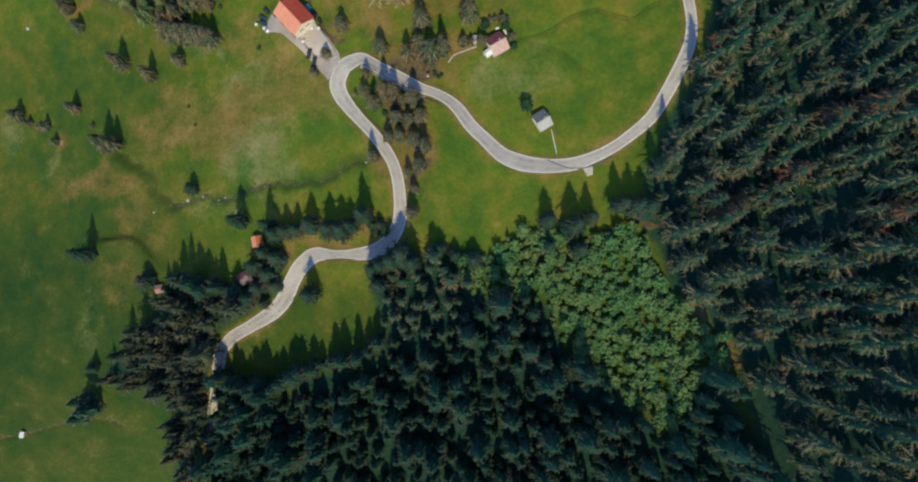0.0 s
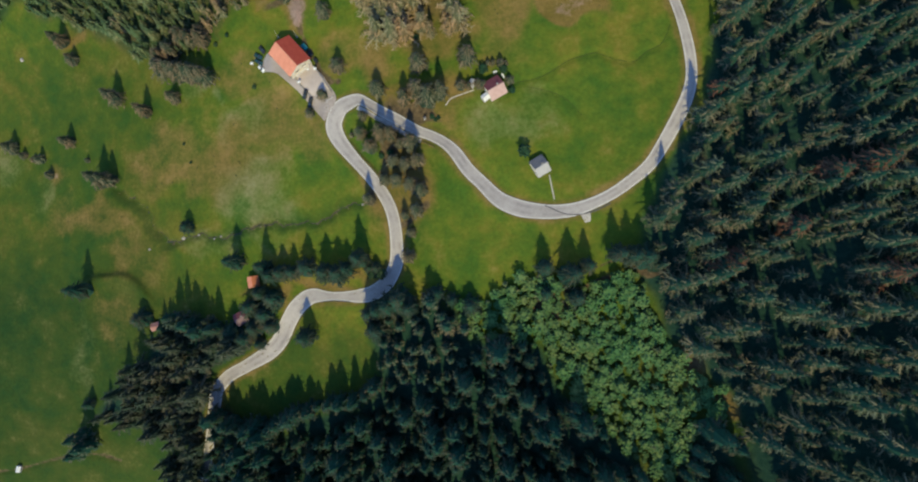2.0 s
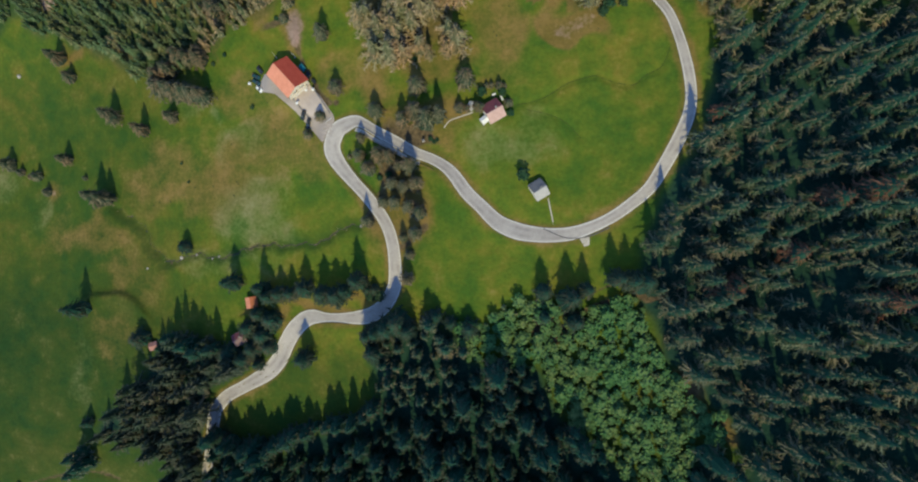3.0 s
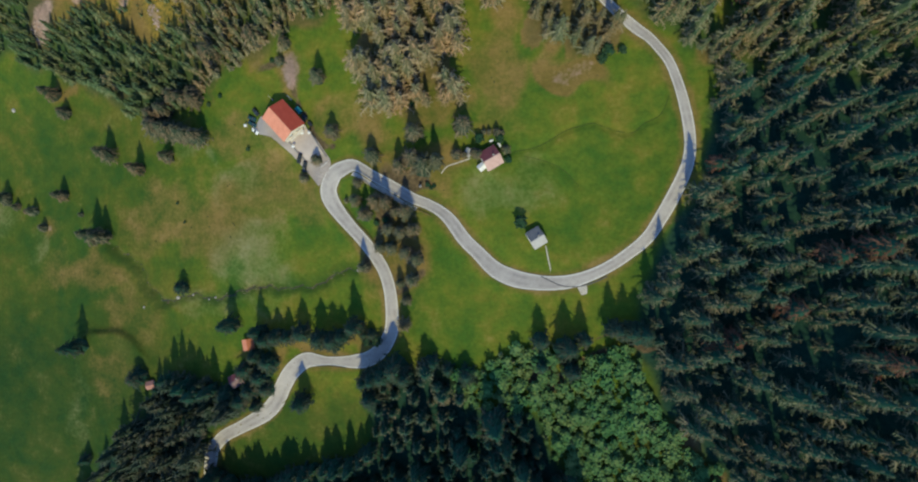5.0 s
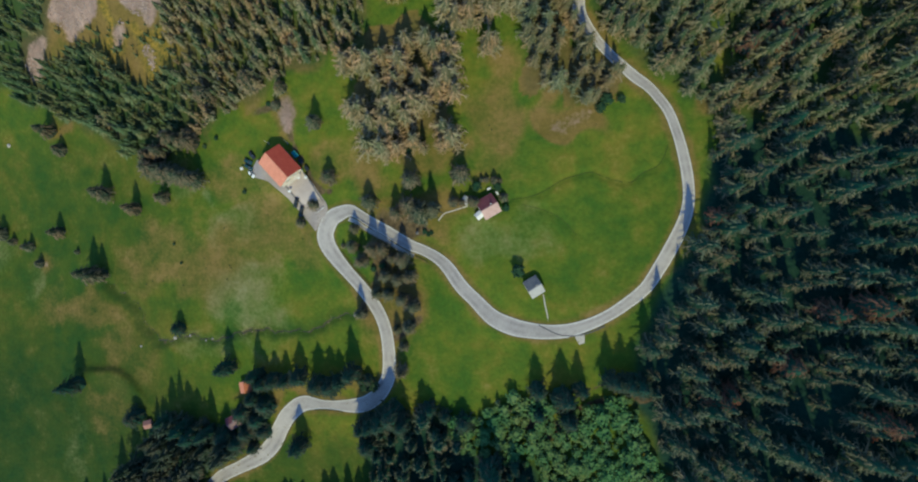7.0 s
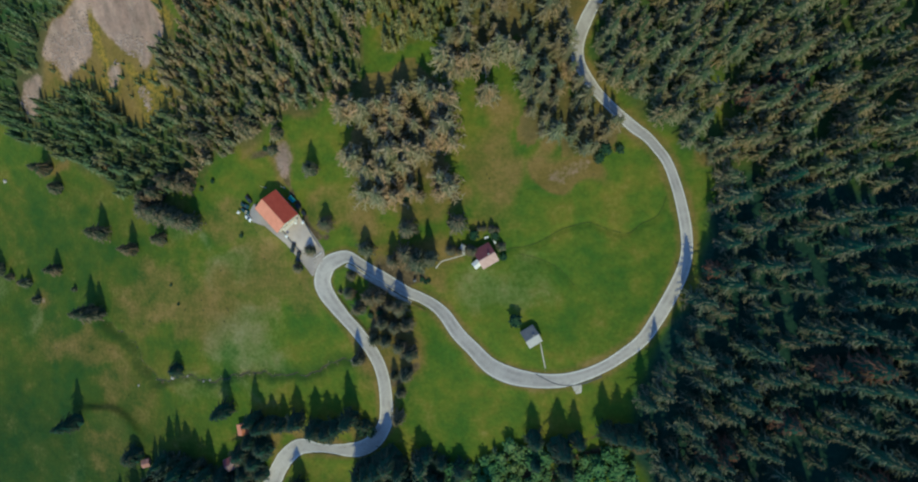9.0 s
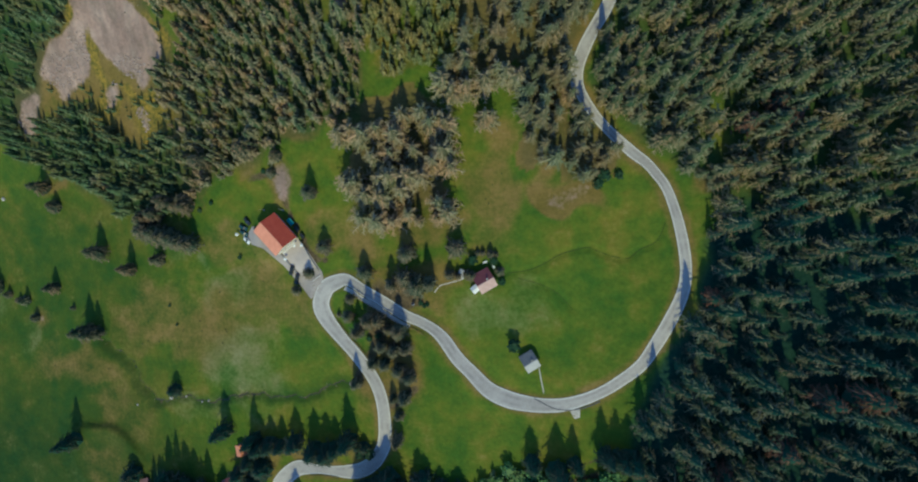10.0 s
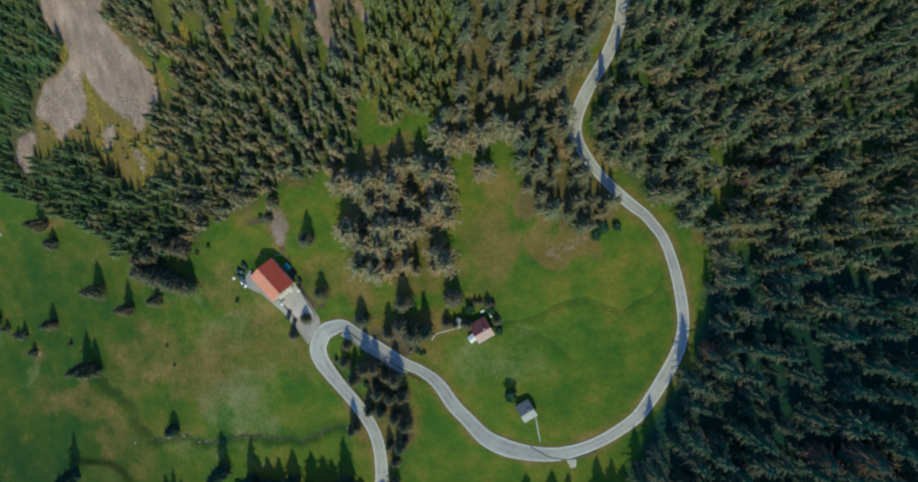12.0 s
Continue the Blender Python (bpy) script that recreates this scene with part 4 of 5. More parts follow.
# ---- trees ----
def spruce(seed, height, reach, tiers, arms, rough=1.0, twigs=4, core=0.7, droop=1.0, lean=1.0, blunt=0.6, pale=0.4):
    """Arrays of a spruce: a tapered trunk and whorls of drooping boughs with twigs; pale: how far out on a bough the
    shade-dark inner colour ends; the last value marks the faces of needles, trunk and inner twigs.
    """
    r = np.random.RandomState(seed)
    verts, faces, slots, count = [], [], [], [0]

    def add(v, f, slot):
        n = count[0]
        count[0] += len(v)
        verts.append(np.array(v, float))
        faces.extend([tuple(n + k for k in t) for t in f])
        slots.extend([slot] * len(f))

    sides = 6
    ring = [(math.cos(a), math.sin(a)) for a in np.linspace(0, 2 * math.pi, sides, endpoint=False)]
    r0 = 0.018 * height
    v = [(c * r0, s * r0, -0.8) for c, s in ring] + [(c * r0 * 0.55, s * r0 * 0.55, height * 0.5) for c, s in ring] + [(0, 0, height * 0.97)]
    f = [t for k in range(sides) for t in ((k, (k + 1) % sides, sides + (k + 1) % sides), (k, sides + (k + 1) % sides, sides + k), (sides + k, sides + (k + 1) % sides, 2 * sides))]
    add(v, f, 1)
    # the dense inner needles, in the colour that holds the crown's shade
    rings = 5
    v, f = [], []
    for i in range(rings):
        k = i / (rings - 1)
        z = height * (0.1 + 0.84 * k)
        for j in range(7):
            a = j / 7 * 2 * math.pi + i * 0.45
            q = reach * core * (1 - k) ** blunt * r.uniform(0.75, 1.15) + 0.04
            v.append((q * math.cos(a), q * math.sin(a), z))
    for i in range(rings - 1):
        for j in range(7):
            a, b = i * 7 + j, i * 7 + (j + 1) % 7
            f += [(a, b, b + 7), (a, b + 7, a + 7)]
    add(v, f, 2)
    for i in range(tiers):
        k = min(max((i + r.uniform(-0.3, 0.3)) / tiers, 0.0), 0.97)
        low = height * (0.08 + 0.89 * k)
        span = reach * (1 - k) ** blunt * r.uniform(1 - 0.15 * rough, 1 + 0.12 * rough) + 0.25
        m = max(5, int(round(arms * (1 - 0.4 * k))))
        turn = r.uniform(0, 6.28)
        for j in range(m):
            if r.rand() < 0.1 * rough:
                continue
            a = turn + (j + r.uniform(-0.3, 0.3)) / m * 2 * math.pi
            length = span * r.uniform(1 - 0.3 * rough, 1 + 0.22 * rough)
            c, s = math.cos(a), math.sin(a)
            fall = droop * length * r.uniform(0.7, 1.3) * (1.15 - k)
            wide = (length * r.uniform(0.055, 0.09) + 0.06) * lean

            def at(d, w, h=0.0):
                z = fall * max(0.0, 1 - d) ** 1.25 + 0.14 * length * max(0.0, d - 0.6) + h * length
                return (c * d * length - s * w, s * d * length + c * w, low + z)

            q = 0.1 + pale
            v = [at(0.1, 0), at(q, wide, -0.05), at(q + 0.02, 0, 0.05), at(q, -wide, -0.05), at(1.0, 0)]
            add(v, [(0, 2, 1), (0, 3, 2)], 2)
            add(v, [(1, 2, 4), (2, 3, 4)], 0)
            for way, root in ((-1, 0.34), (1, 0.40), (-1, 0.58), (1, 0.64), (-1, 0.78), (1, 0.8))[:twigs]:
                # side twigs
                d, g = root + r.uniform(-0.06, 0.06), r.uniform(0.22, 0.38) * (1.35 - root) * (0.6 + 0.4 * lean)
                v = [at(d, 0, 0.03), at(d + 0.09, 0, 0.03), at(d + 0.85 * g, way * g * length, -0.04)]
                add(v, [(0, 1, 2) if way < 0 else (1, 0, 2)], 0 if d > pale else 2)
    return np.vstack(verts), np.array(faces), np.array(slots)


def leafy(seed, width, height, leaves):
    """Arrays of a small broad-leaved tree: a short trunk and a crown of many tilted leaf clumps round an uneven core."""
    r = np.random.RandomState(seed)
    verts, faces, slots = [], [], []

    def add(v, f, slot):
        n = sum(len(a) for a in verts)
        verts.append(np.array(v, float))
        faces.extend([tuple(n + k for k in t) for t in f])
        slots.extend([slot] * len(f))

    ring = [(math.cos(a), math.sin(a)) for a in np.linspace(0, 2 * math.pi, 5, endpoint=False)]
    q = 0.03 * height
    add([(c * q, s * q, -0.5) for c, s in ring] + [(0, 0, height * 0.8)], [(k, (k + 1) % 5, 5) for k in range(5)], 1)
    v, f = [], []
    for i in range(4):
        k = (i + 0.4) / 4
        for j in range(6):
            a = j / 6 * 6.283 + i * 0.5
            d = 0.45 * width * math.sin(math.pi * k) ** 0.6 * r.uniform(0.7, 1.2)
            v.append((d * math.cos(a), d * math.sin(a), height * (0.15 + 0.78 * k)))
    for i in range(3):
        for j in range(6):
            a, b = i * 6 + j, i * 6 + (j + 1) % 6
            f += [(a, b, b + 6), (a, b + 6, a + 6)]
    f += [(18, 19, 20), (18, 20, 21), (18, 21, 22), (18, 22, 23)]
    add(v, f, 0)
    for _ in range(leaves):
        a, k = r.uniform(0, 6.283), r.uniform(0.05, 1.0) ** 0.7
        d = 0.5 * width * math.sqrt(max(0.0, 1 - (1.6 * k - 0.75) ** 2 * 0.95)) * r.uniform(0.65, 1.1)
        p = Vector((d * math.cos(a), d * math.sin(a), height * (0.12 + 0.86 * k)))
        size = width * r.uniform(0.07, 0.135)
        turn = Euler((r.uniform(-0.8, 0.8), r.uniform(-0.8, 0.8), r.uniform(0, 6.28)))
        corner = [Vector((-1, -0.6, -0.2)), Vector((1, -0.7, -0.2)), Vector((0.6, 0.9, -0.2)), Vector((-0.7, 0.8, -0.2)), Vector((0, 0, 0.25))]
        for w in corner:
            w.rotate(turn)
        add([p + w * size for w in corner], [(0, 1, 4), (1, 2, 4), (2, 3, 4), (3, 0, 4)], 0)
    return np.vstack(verts), np.array(faces), np.array(slots)


FULL_TREES = [spruce(11 + k, 16.0, q, 14, 12, 1.2, 6, core=0.86, droop=1.1, blunt=0.6, pale=0.35) for k, q in enumerate((4.3, 3.9, 4.6, 3.7, 4.1))]
WOOD_TREES = [spruce(31 + k, 20.0, q, 10, 8, 1.5, 6, core=0.58, droop=0.5, blunt=0.62, pale=0.18) for k, q in enumerate((4.2, 3.6, 4.6, 3.9, 3.4, 4.3))]
TALL_TREES = [spruce(41 + k, 20.0, q, 11, 8, 1.4, 6, core=0.82, droop=0.85, blunt=0.5, pale=0.5) for k, q in enumerate((3.8, 3.3, 4.1, 3.5))]
SMALL_TREES = [spruce(61 + k, 20.0, q, 8, 7, 1.5, 3, core=0.6, droop=0.8, lean=1.5, blunt=0.7, pale=0.2) for k, q in enumerate((4.0, 3.3, 4.4, 3.7, 3.1, 4.1))]
LEAF_TREES = [leafy(51 + k, 4.0, h, 64) for k, h in enumerate((4.5, 5.5, 3.8, 5.0))]


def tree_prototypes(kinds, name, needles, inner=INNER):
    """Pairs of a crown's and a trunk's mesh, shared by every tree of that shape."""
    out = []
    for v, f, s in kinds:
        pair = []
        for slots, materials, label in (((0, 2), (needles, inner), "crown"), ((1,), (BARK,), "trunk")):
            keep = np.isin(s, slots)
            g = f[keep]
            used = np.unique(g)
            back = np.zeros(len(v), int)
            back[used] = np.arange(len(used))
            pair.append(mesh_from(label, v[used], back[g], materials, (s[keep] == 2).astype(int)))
        out.append(pair)
    return out


TAN_MESHES = tree_prototypes(FULL_TREES, "spruce", TAN_SPRUCE, DULL_INNER)
SPRUCE_MESHES = tree_prototypes(FULL_TREES, "spruce", SHADED_SPRUCE)
PALE_MESHES = tree_prototypes(WOOD_TREES[:4], "spruce", OLIVE_SPRUCE, OLIVE_INNER)
LEAF_MESHES = tree_prototypes(LEAF_TREES, "leafy", SHRUB_GREEN)
dice = random.Random(7)


def plant(x, y, height, name="spruce_tree", label="", group="", meshes=None, tall=16.0, broad=1.0):
    root = new(name)
    crown, trunk = dice.choice(meshes or SPRUCE_MESHES)
    s = height / tall
    wide = s * broad * dice.uniform(0.9, 1.12)
    root.matrix_basis = pose(x, y, float(ground_z(x, y)[0]), dice.uniform(-2, 2), dice.uniform(-2, 2), dice.uniform(0, 360)) @ Matrix.Diagonal((wide, wide, s, 1))
    part("crown", crown, None, root)
    part("trunk", trunk, None, root)
    return tagged(root, label, "tree", group)


def size_word(h):
    return "small young" if h < 7 else "tall dark" if h > 17 else "slender" if h < 12 else "dark"


for trees, where, group in ((MEADOW_TREES, "standing in the open meadow", "trees in the meadow"), (YARD_TREES, "beside the houses", "trees by the houses"),
                            (HAIRPIN_TREES, "inside the hairpin bend", "trees in the hairpin"), (EDGE_TREES, "at the edge of the meadow", "trees at the wood's edge"),
                            (LANE_TREES, "beside the lower road", "trees along the lower road"), (NORTH_TREES, "on the upper clearing", "trees on the upper clearing"), (ROADSIDE_TREES, "close beside the upper road", "trees along the upper road"), (CORNER_TREES, "at the corner of the forest", "trees at the forest corner")):
    for x, y, h in trees:
        pale = trees in (NORTH_TREES, ROADSIDE_TREES) and h > 8
        tan = trees in (YARD_TREES, HAIRPIN_TREES, CORNER_TREES) or trees is MEADOW_TREES and x < -106 and y > 60
        h *= 1.18 if trees in (HAIRPIN_TREES, EDGE_TREES) else 1.1 if trees in (YARD_TREES, MEADOW_TREES) else 1.0
        plant(x, y, h, meshes=PALE_MESHES if pale else TAN_MESHES if tan else None, tall=20.0 if pale else 16.0, label=f"{size_word(h)} spruce tree {where}", group=group, broad=(1.35 if h < 10 else 1.1 if h < 16 else 0.92 if h < 21 else 0.72) * (1.1 if trees is MEADOW_TREES and x > -106 and h > 10 else 1.2 if trees is LANE_TREES else 1.0 if trees is MEADOW_TREES else 1.0 if trees is EDGE_TREES else 0.82 if trees is HAIRPIN_TREES else 0.95 if trees is YARD_TREES else 1.12))


def scatter(polygon, spacing, seed, clear=()):
    """Uneven places over an area, none on the road."""
    r = np.random.RandomState(seed)
    p = np.array(polygon)
    lo, hi = p.min(0), p.max(0)
    out = []
    gx = np.arange(lo[0], hi[0], spacing)
    gy = np.arange(lo[1], hi[1], spacing * 0.87)
    for n, y in enumerate(gy):
        for x in gx:
            out.append((x + (n % 2) * spacing / 2 + r.uniform(-0.38, 0.38) * spacing, y + r.uniform(-0.38, 0.38) * spacing))
    out = np.array(out)
    out = out[inside(out[:, 0], out[:, 1], polygon)]
    d, _ = nearest(out[:, 0], out[:, 1], ROAD)
    keep = d > np.where(out[:, 1] < -36, 2.7, 4.4)
    for other in clear:
        keep &= ~inside(out[:, 0], out[:, 1], other)
    return out[keep]


def grove(name, places, kinds, size, needles, seed, label, category, drop=0.0, short=0.25, inner=INNER):
    """A wood as one mesh; drop: by how much the trees grow smaller up the slope."""
    r = np.random.RandomState(seed)
    z = ground_z(places[:, 0], places[:, 1])
    vs, fs, ss, n = [], [], [], 0
    for (x, y), h in zip(places, z):
        v, f, s = kinds[r.randint(len(kinds))]
        k = r.uniform(*size) * (1.0 if r.rand() > short else r.uniform(0.42, 0.72)) * (1 - drop * float(smooth((y - 85) / 65)))
        w = k * r.uniform(0.85, 1.15)
        a = r.uniform(0, 6.283)
        c, q = math.cos(a) * w, math.sin(a) * w
        lean = r.uniform(-0.03, 0.03, 2)
        vs.append(np.c_[v[:, 0] * c - v[:, 1] * q + x + v[:, 2] * k * lean[0], v[:, 0] * q + v[:, 1] * c + y + v[:, 2] * k * lean[1], v[:, 2] * k + h])
        fs.append(f + n)
        ss.append(s)
        n += len(v)
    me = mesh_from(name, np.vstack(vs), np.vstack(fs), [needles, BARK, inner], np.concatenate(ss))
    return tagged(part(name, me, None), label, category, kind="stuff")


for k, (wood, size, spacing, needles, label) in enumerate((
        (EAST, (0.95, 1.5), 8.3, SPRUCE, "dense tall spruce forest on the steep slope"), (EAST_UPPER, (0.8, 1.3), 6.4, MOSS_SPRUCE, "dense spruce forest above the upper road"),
        (SOUTH, (1.3, 1.75), 7.6, SHADED_SPRUCE, "dense dark spruce forest below the road"),
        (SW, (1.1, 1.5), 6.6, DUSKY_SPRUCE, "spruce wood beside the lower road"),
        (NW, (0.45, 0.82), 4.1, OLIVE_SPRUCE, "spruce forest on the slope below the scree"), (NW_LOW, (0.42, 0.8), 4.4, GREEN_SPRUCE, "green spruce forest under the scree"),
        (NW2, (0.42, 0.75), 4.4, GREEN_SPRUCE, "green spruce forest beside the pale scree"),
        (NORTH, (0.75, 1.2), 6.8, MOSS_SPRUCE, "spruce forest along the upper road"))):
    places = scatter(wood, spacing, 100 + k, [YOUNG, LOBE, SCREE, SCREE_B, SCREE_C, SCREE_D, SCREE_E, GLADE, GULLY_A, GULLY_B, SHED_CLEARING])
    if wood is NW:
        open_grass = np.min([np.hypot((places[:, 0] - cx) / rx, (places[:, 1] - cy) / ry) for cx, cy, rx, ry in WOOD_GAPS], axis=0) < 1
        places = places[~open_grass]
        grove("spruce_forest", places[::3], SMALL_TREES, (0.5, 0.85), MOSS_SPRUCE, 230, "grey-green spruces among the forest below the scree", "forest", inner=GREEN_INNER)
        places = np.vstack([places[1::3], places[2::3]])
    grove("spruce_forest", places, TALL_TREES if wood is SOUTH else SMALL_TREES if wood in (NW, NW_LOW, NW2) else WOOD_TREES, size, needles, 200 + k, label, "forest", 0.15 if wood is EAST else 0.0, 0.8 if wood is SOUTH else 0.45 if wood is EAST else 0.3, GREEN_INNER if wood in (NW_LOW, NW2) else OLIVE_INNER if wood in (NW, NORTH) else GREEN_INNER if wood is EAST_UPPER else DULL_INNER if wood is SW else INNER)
edge = spline([(-113, -39), (-100, -43), (-83, -40), (-66, -32), (-47, -29), (-40, -22)], 3.9)
edge = edge + np.random.RandomState(9).uniform(-1.4, 1.4, edge.shape)
grove("spruce_forest", edge, TALL_TREES, (1.05, 1.35), SHADED_SPRUCE, 219, "close row of tall spruces along the forest edge", "forest")
edge = spline([(-142, 6), (-136, 8), (-127, 6), (-115, 3)], 4.2)
grove("spruce_forest", edge + np.random.RandomState(10).uniform(-1.6, 1.6, edge.shape), TALL_TREES, (1.15, 1.55), SHADED_SPRUCE, 225, "close row of tall spruces behind the huts", "forest")
DEEP_MESHES = tree_prototypes(TALL_TREES, "spruce", SPRUCE)
for wood, spacing, low, high, meshes, where, group in (
        (LOBE, 7.0, 13.0, 22.0, DEEP_MESHES, "on the bank below the lower road", "trees on the bank"),
        (SW2, 5.0, 19.0, 25.0, DEEP_MESHES, "in a small clump in the meadow", "clump of spruces in the meadow")):
    for x, y in scatter(wood, spacing, 118):
        h = dice.uniform(low, high) * (1.0 if dice.random() > 0.25 else 0.7)
        plant(x, y, h, label=f"{size_word(h)} spruce tree {where}", group=group, meshes=meshes, tall=20.0)
for x, y in PATCH_TREES + UPPER_TREES:
    h = dice.uniform(19.0, 26.0)
    plant(x, y, h, label=f"{size_word(h)} olive-brown spruce tree on the clearing", group="trees of the open wood", meshes=PALE_MESHES, tall=20.0, broad=1.32)
grove("undergrowth", scatter(YOUNG, 11.0, 122), SMALL_TREES[:4], (0.26, 0.45), GREEN_SPRUCE, 222, "small spruces standing in the young broad-leaved wood", "undergrowth", inner=GREEN_INNER)
grove("young_wood", scatter(YOUNG, 3.3, 120), LEAF_TREES, (0.5, 1.4), YOUNG_GREEN, 220, "bright green young broad-leaved wood", "forest")
grove("young_wood", scatter(NORTH_YOUNG, 3.6, 121), SMALL_TREES[:4], (0.5, 0.76), PALE_SPRUCE, 221, "young light green conifer plantation", "forest", inner=YOUNG_INNER)


# ---- buildings ----
def gable_body(w, d, eave, ridge, shift=0.0):
    """Walls of a house with two gables: the ridge runs along x, shift moves it across."""
    bm = bmesh.new()
    x, y, base = w / 2, d / 2, -2.5
    ends = []
    for s in (-x, x):
        ends.append([bm.verts.new(p) for p in ((s, -y, base), (s, y, base), (s, y, eave), (s, shift, ridge), (s, -y, eave))])
    bm.faces.new(ends[0])
    bm.faces.new(list(reversed(ends[1])))
    for k in range(5):
        bm.faces.new((ends[0][k], ends[1][k], ends[1][(k + 1) % 5], ends[0][(k + 1) % 5]))
    return bm


def slab(a, b, c, d, thick):
    """A plate over four corners, thick upwards along its normal."""
    p = [Vector(q) for q in (a, b, c, d)]
    n = (p[1] - p[0]).cross(p[3] - p[0]).normalized()
    n = n if n.z > 0 else -n
    bm = bmesh.new()
    low = [bm.verts.new(q) for q in p]
    top = [bm.verts.new(q + n * thick) for q in p]
    bm.faces.new(low)
    bm.faces.new(top)
    for k in range(4):
        bm.faces.new((low[k], low[(k + 1) % 4], top[(k + 1) % 4], top[k]))
    return bm


def add_window(root, x, y, z, face, w=1.0, h=1.2, frame_paint=None, shutters=False):
    """A window on a wall: face is the angle in degrees that its outside looks to."""
    at = pose(x, y, z, 0, 0, face - 90)
    window = part("window", box(w, 0.05, h, 0, -0.005, 0), GLASS, root, "dark glass pane", at)
    bm = bmesh.new()
    for bx, bz, bw, bh in ((0, -0.08, w + 0.2, 0.08), (0, h, w + 0.2, 0.08), (-w / 2 - 0.05, 0, 0.09, h), (w / 2 + 0.05, 0, 0.09, h), (0, 0, 0.05, h)):
        box(bw, 0.12, bh, bx, 0.03, bz, bm=bm)
    part("window_frame", bm, frame_paint or WHITE_PAINT, window)
    if shutters:
        for s in (-1, 1):
            part("shutter", box(0.42, 0.05, h, s * (w / 2 + 0.33), 0.03, 0), TIMBER, window)


def house(name, x, y, turn, w, d, eave, ridge, walls, tiles, label, shift=0.0, over=0.6, thick=0.22, windows=2, storeys=1, chimney=True, category="house",
          other=None):
    root = new(name)
    root.matrix_basis = pose(x, y, float(ground_z(x, y)[0]), 0, 0, turn)
    part("wall", gable_body(w, d, eave, ridge, shift), walls, root)
    part("foundation", box(w + 0.16, d + 0.16, 2.6, 0, 0, -2.2), STONE, root, "rough stone plinth")
    q = w / 2 + min(over, 0.25)
    for s, paint in ((-1, tiles), (1, other or tiles)):
        run = d / 2 - s * shift
        drop = (ridge - eave) / run * over
        slope = part("roof", slab((-q, shift, ridge), (q, shift, ridge), (q, s * (d / 2 + over), eave - drop), (-q, s * (d / 2 + over), eave - drop), thick), paint, root)
        # courses of tiles, proud of the roof
        n = max(4, int(run / 0.55))
        bm = bmesh.new()
        fall = math.atan2(ridge - eave, run)
        for k in range(n):
            t = (k + 0.5) / n
            yy, zz = shift + s * (run + over) * t, ridge - (ridge - eave + drop) * t
            bmesh.ops.create_cube(bm, size=1.0, matrix=Matrix.Translation((0, yy + s * 0.05, zz + thick / math.cos(fall) + 0.03)) @ pose(0, 0, 0, -s * math.degrees(fall) + s * 4)
                                  @ Matrix.Diagonal((2 * q - 0.02, (run + over) / n / math.cos(fall) * 0.96, 0.05, 1)))
        part("tile_course", bm, paint, slope)
        part("gutter", box(2 * q, 0.14, 0.12, 0, s * (d / 2 + over + 0.09), eave - drop - 0.02, 0.03), STEEL, slope)
    part("ridge_cap", box(2 * q, 0.35, 0.14, 0, shift, ridge + thick * 0.9, 0.05), tiles, root)
    if chimney:
        stack = part("chimney", box(0.6, 0.6, 1.5, w * 0.16, shift + d * 0.1, ridge - 1.0, 0.03), PLASTER, root)
        part("chimney_cap", box(0.75, 0.75, 0.1, w * 0.16, shift + d * 0.1, ridge + 0.5, 0.03), STONE, stack)
    for level in range(storeys):
        z = 0.9 + level * 2.6
        for k in range(windows):
            xx = w * ((k + 0.5) / windows - 0.5)
            add_window(root, xx, -d / 2, z, -90, shutters=True)
            add_window(root, xx, d / 2, z, 90)
        for k in range(2):
            yy = d * (k + 0.5) / 2 - d / 2
            add_window(root, w / 2, yy * 0.7, z, 0, shutters=True)
            add_window(root, -w / 2, yy * 0.7, z, 180)
    door = part("door", box(1.0, 0.08, 2.05, 0, 0, 0, 0.01), TIMBER, root, "planked wooden door", pose(w / 2 + 0.03, 0, 0, 0, 0, 90))
    part("door_handle", box(0.12, 0.05, 0.03, 0.35, -0.06, 1.05), STEEL, door)
    return tagged(root, label, category)


# sunlit slope salmon, shaded slope red: the light is in the tile colours
inn = house("guesthouse", -74.2, 127.5, -47.5, 14.2, 11.0, 5.4, 8.6, PLASTER, SUNLIT_TILES, "large cream guesthouse with a red tiled roof, its sunlit slope coloured salmon", windows=5, storeys=2, chimney=False, other=RED_TILES, shift=-0.6)
balcony = part("balcony", box(1.4, 7.6, 0.18, 8.0, 0, 2.75, 0.02), PLASTER, inn, "cream rendered balcony")
for k in range(9):
    part("baluster", box(0.08, 0.08, 0.9, 8.62, -3.7 + k * 0.925, 2.93), TIMBER, balcony)
part("handrail", box(0.12, 7.6, 0.1, 8.62, 0, 3.83, 0.02), WHITE_PAINT, balcony)
# pink sunny slope, maroon shaded one: light and shade set by tile colour
house("farmhouse", 17.2, 107.9, 30.0, 7.2, 7.4, 3.2, 5.8, PLASTER, BROWN_TILES, "small cream house with a brown-red tiled roof", shift=-0.5, windows=2, other=MAROON_TILES)
house("annex", 13.3, 104.3, 39.0, 2.6, 2.4, 2.0, 2.7, PLASTER, WHITE_PAINT, "low white annex beside the brown-roofed house", windows=1, chimney=False, category="annex", over=0.25)
house("cottage", 36.1, 74.2, 31.0, 5.8, 6.6, 2.9, 4.7, PLASTER, PALE_SHEET, "small white cottage with a half slate, half sheet-metal roof", shift=-0.4, windows=2, other=GREY_SHEET)
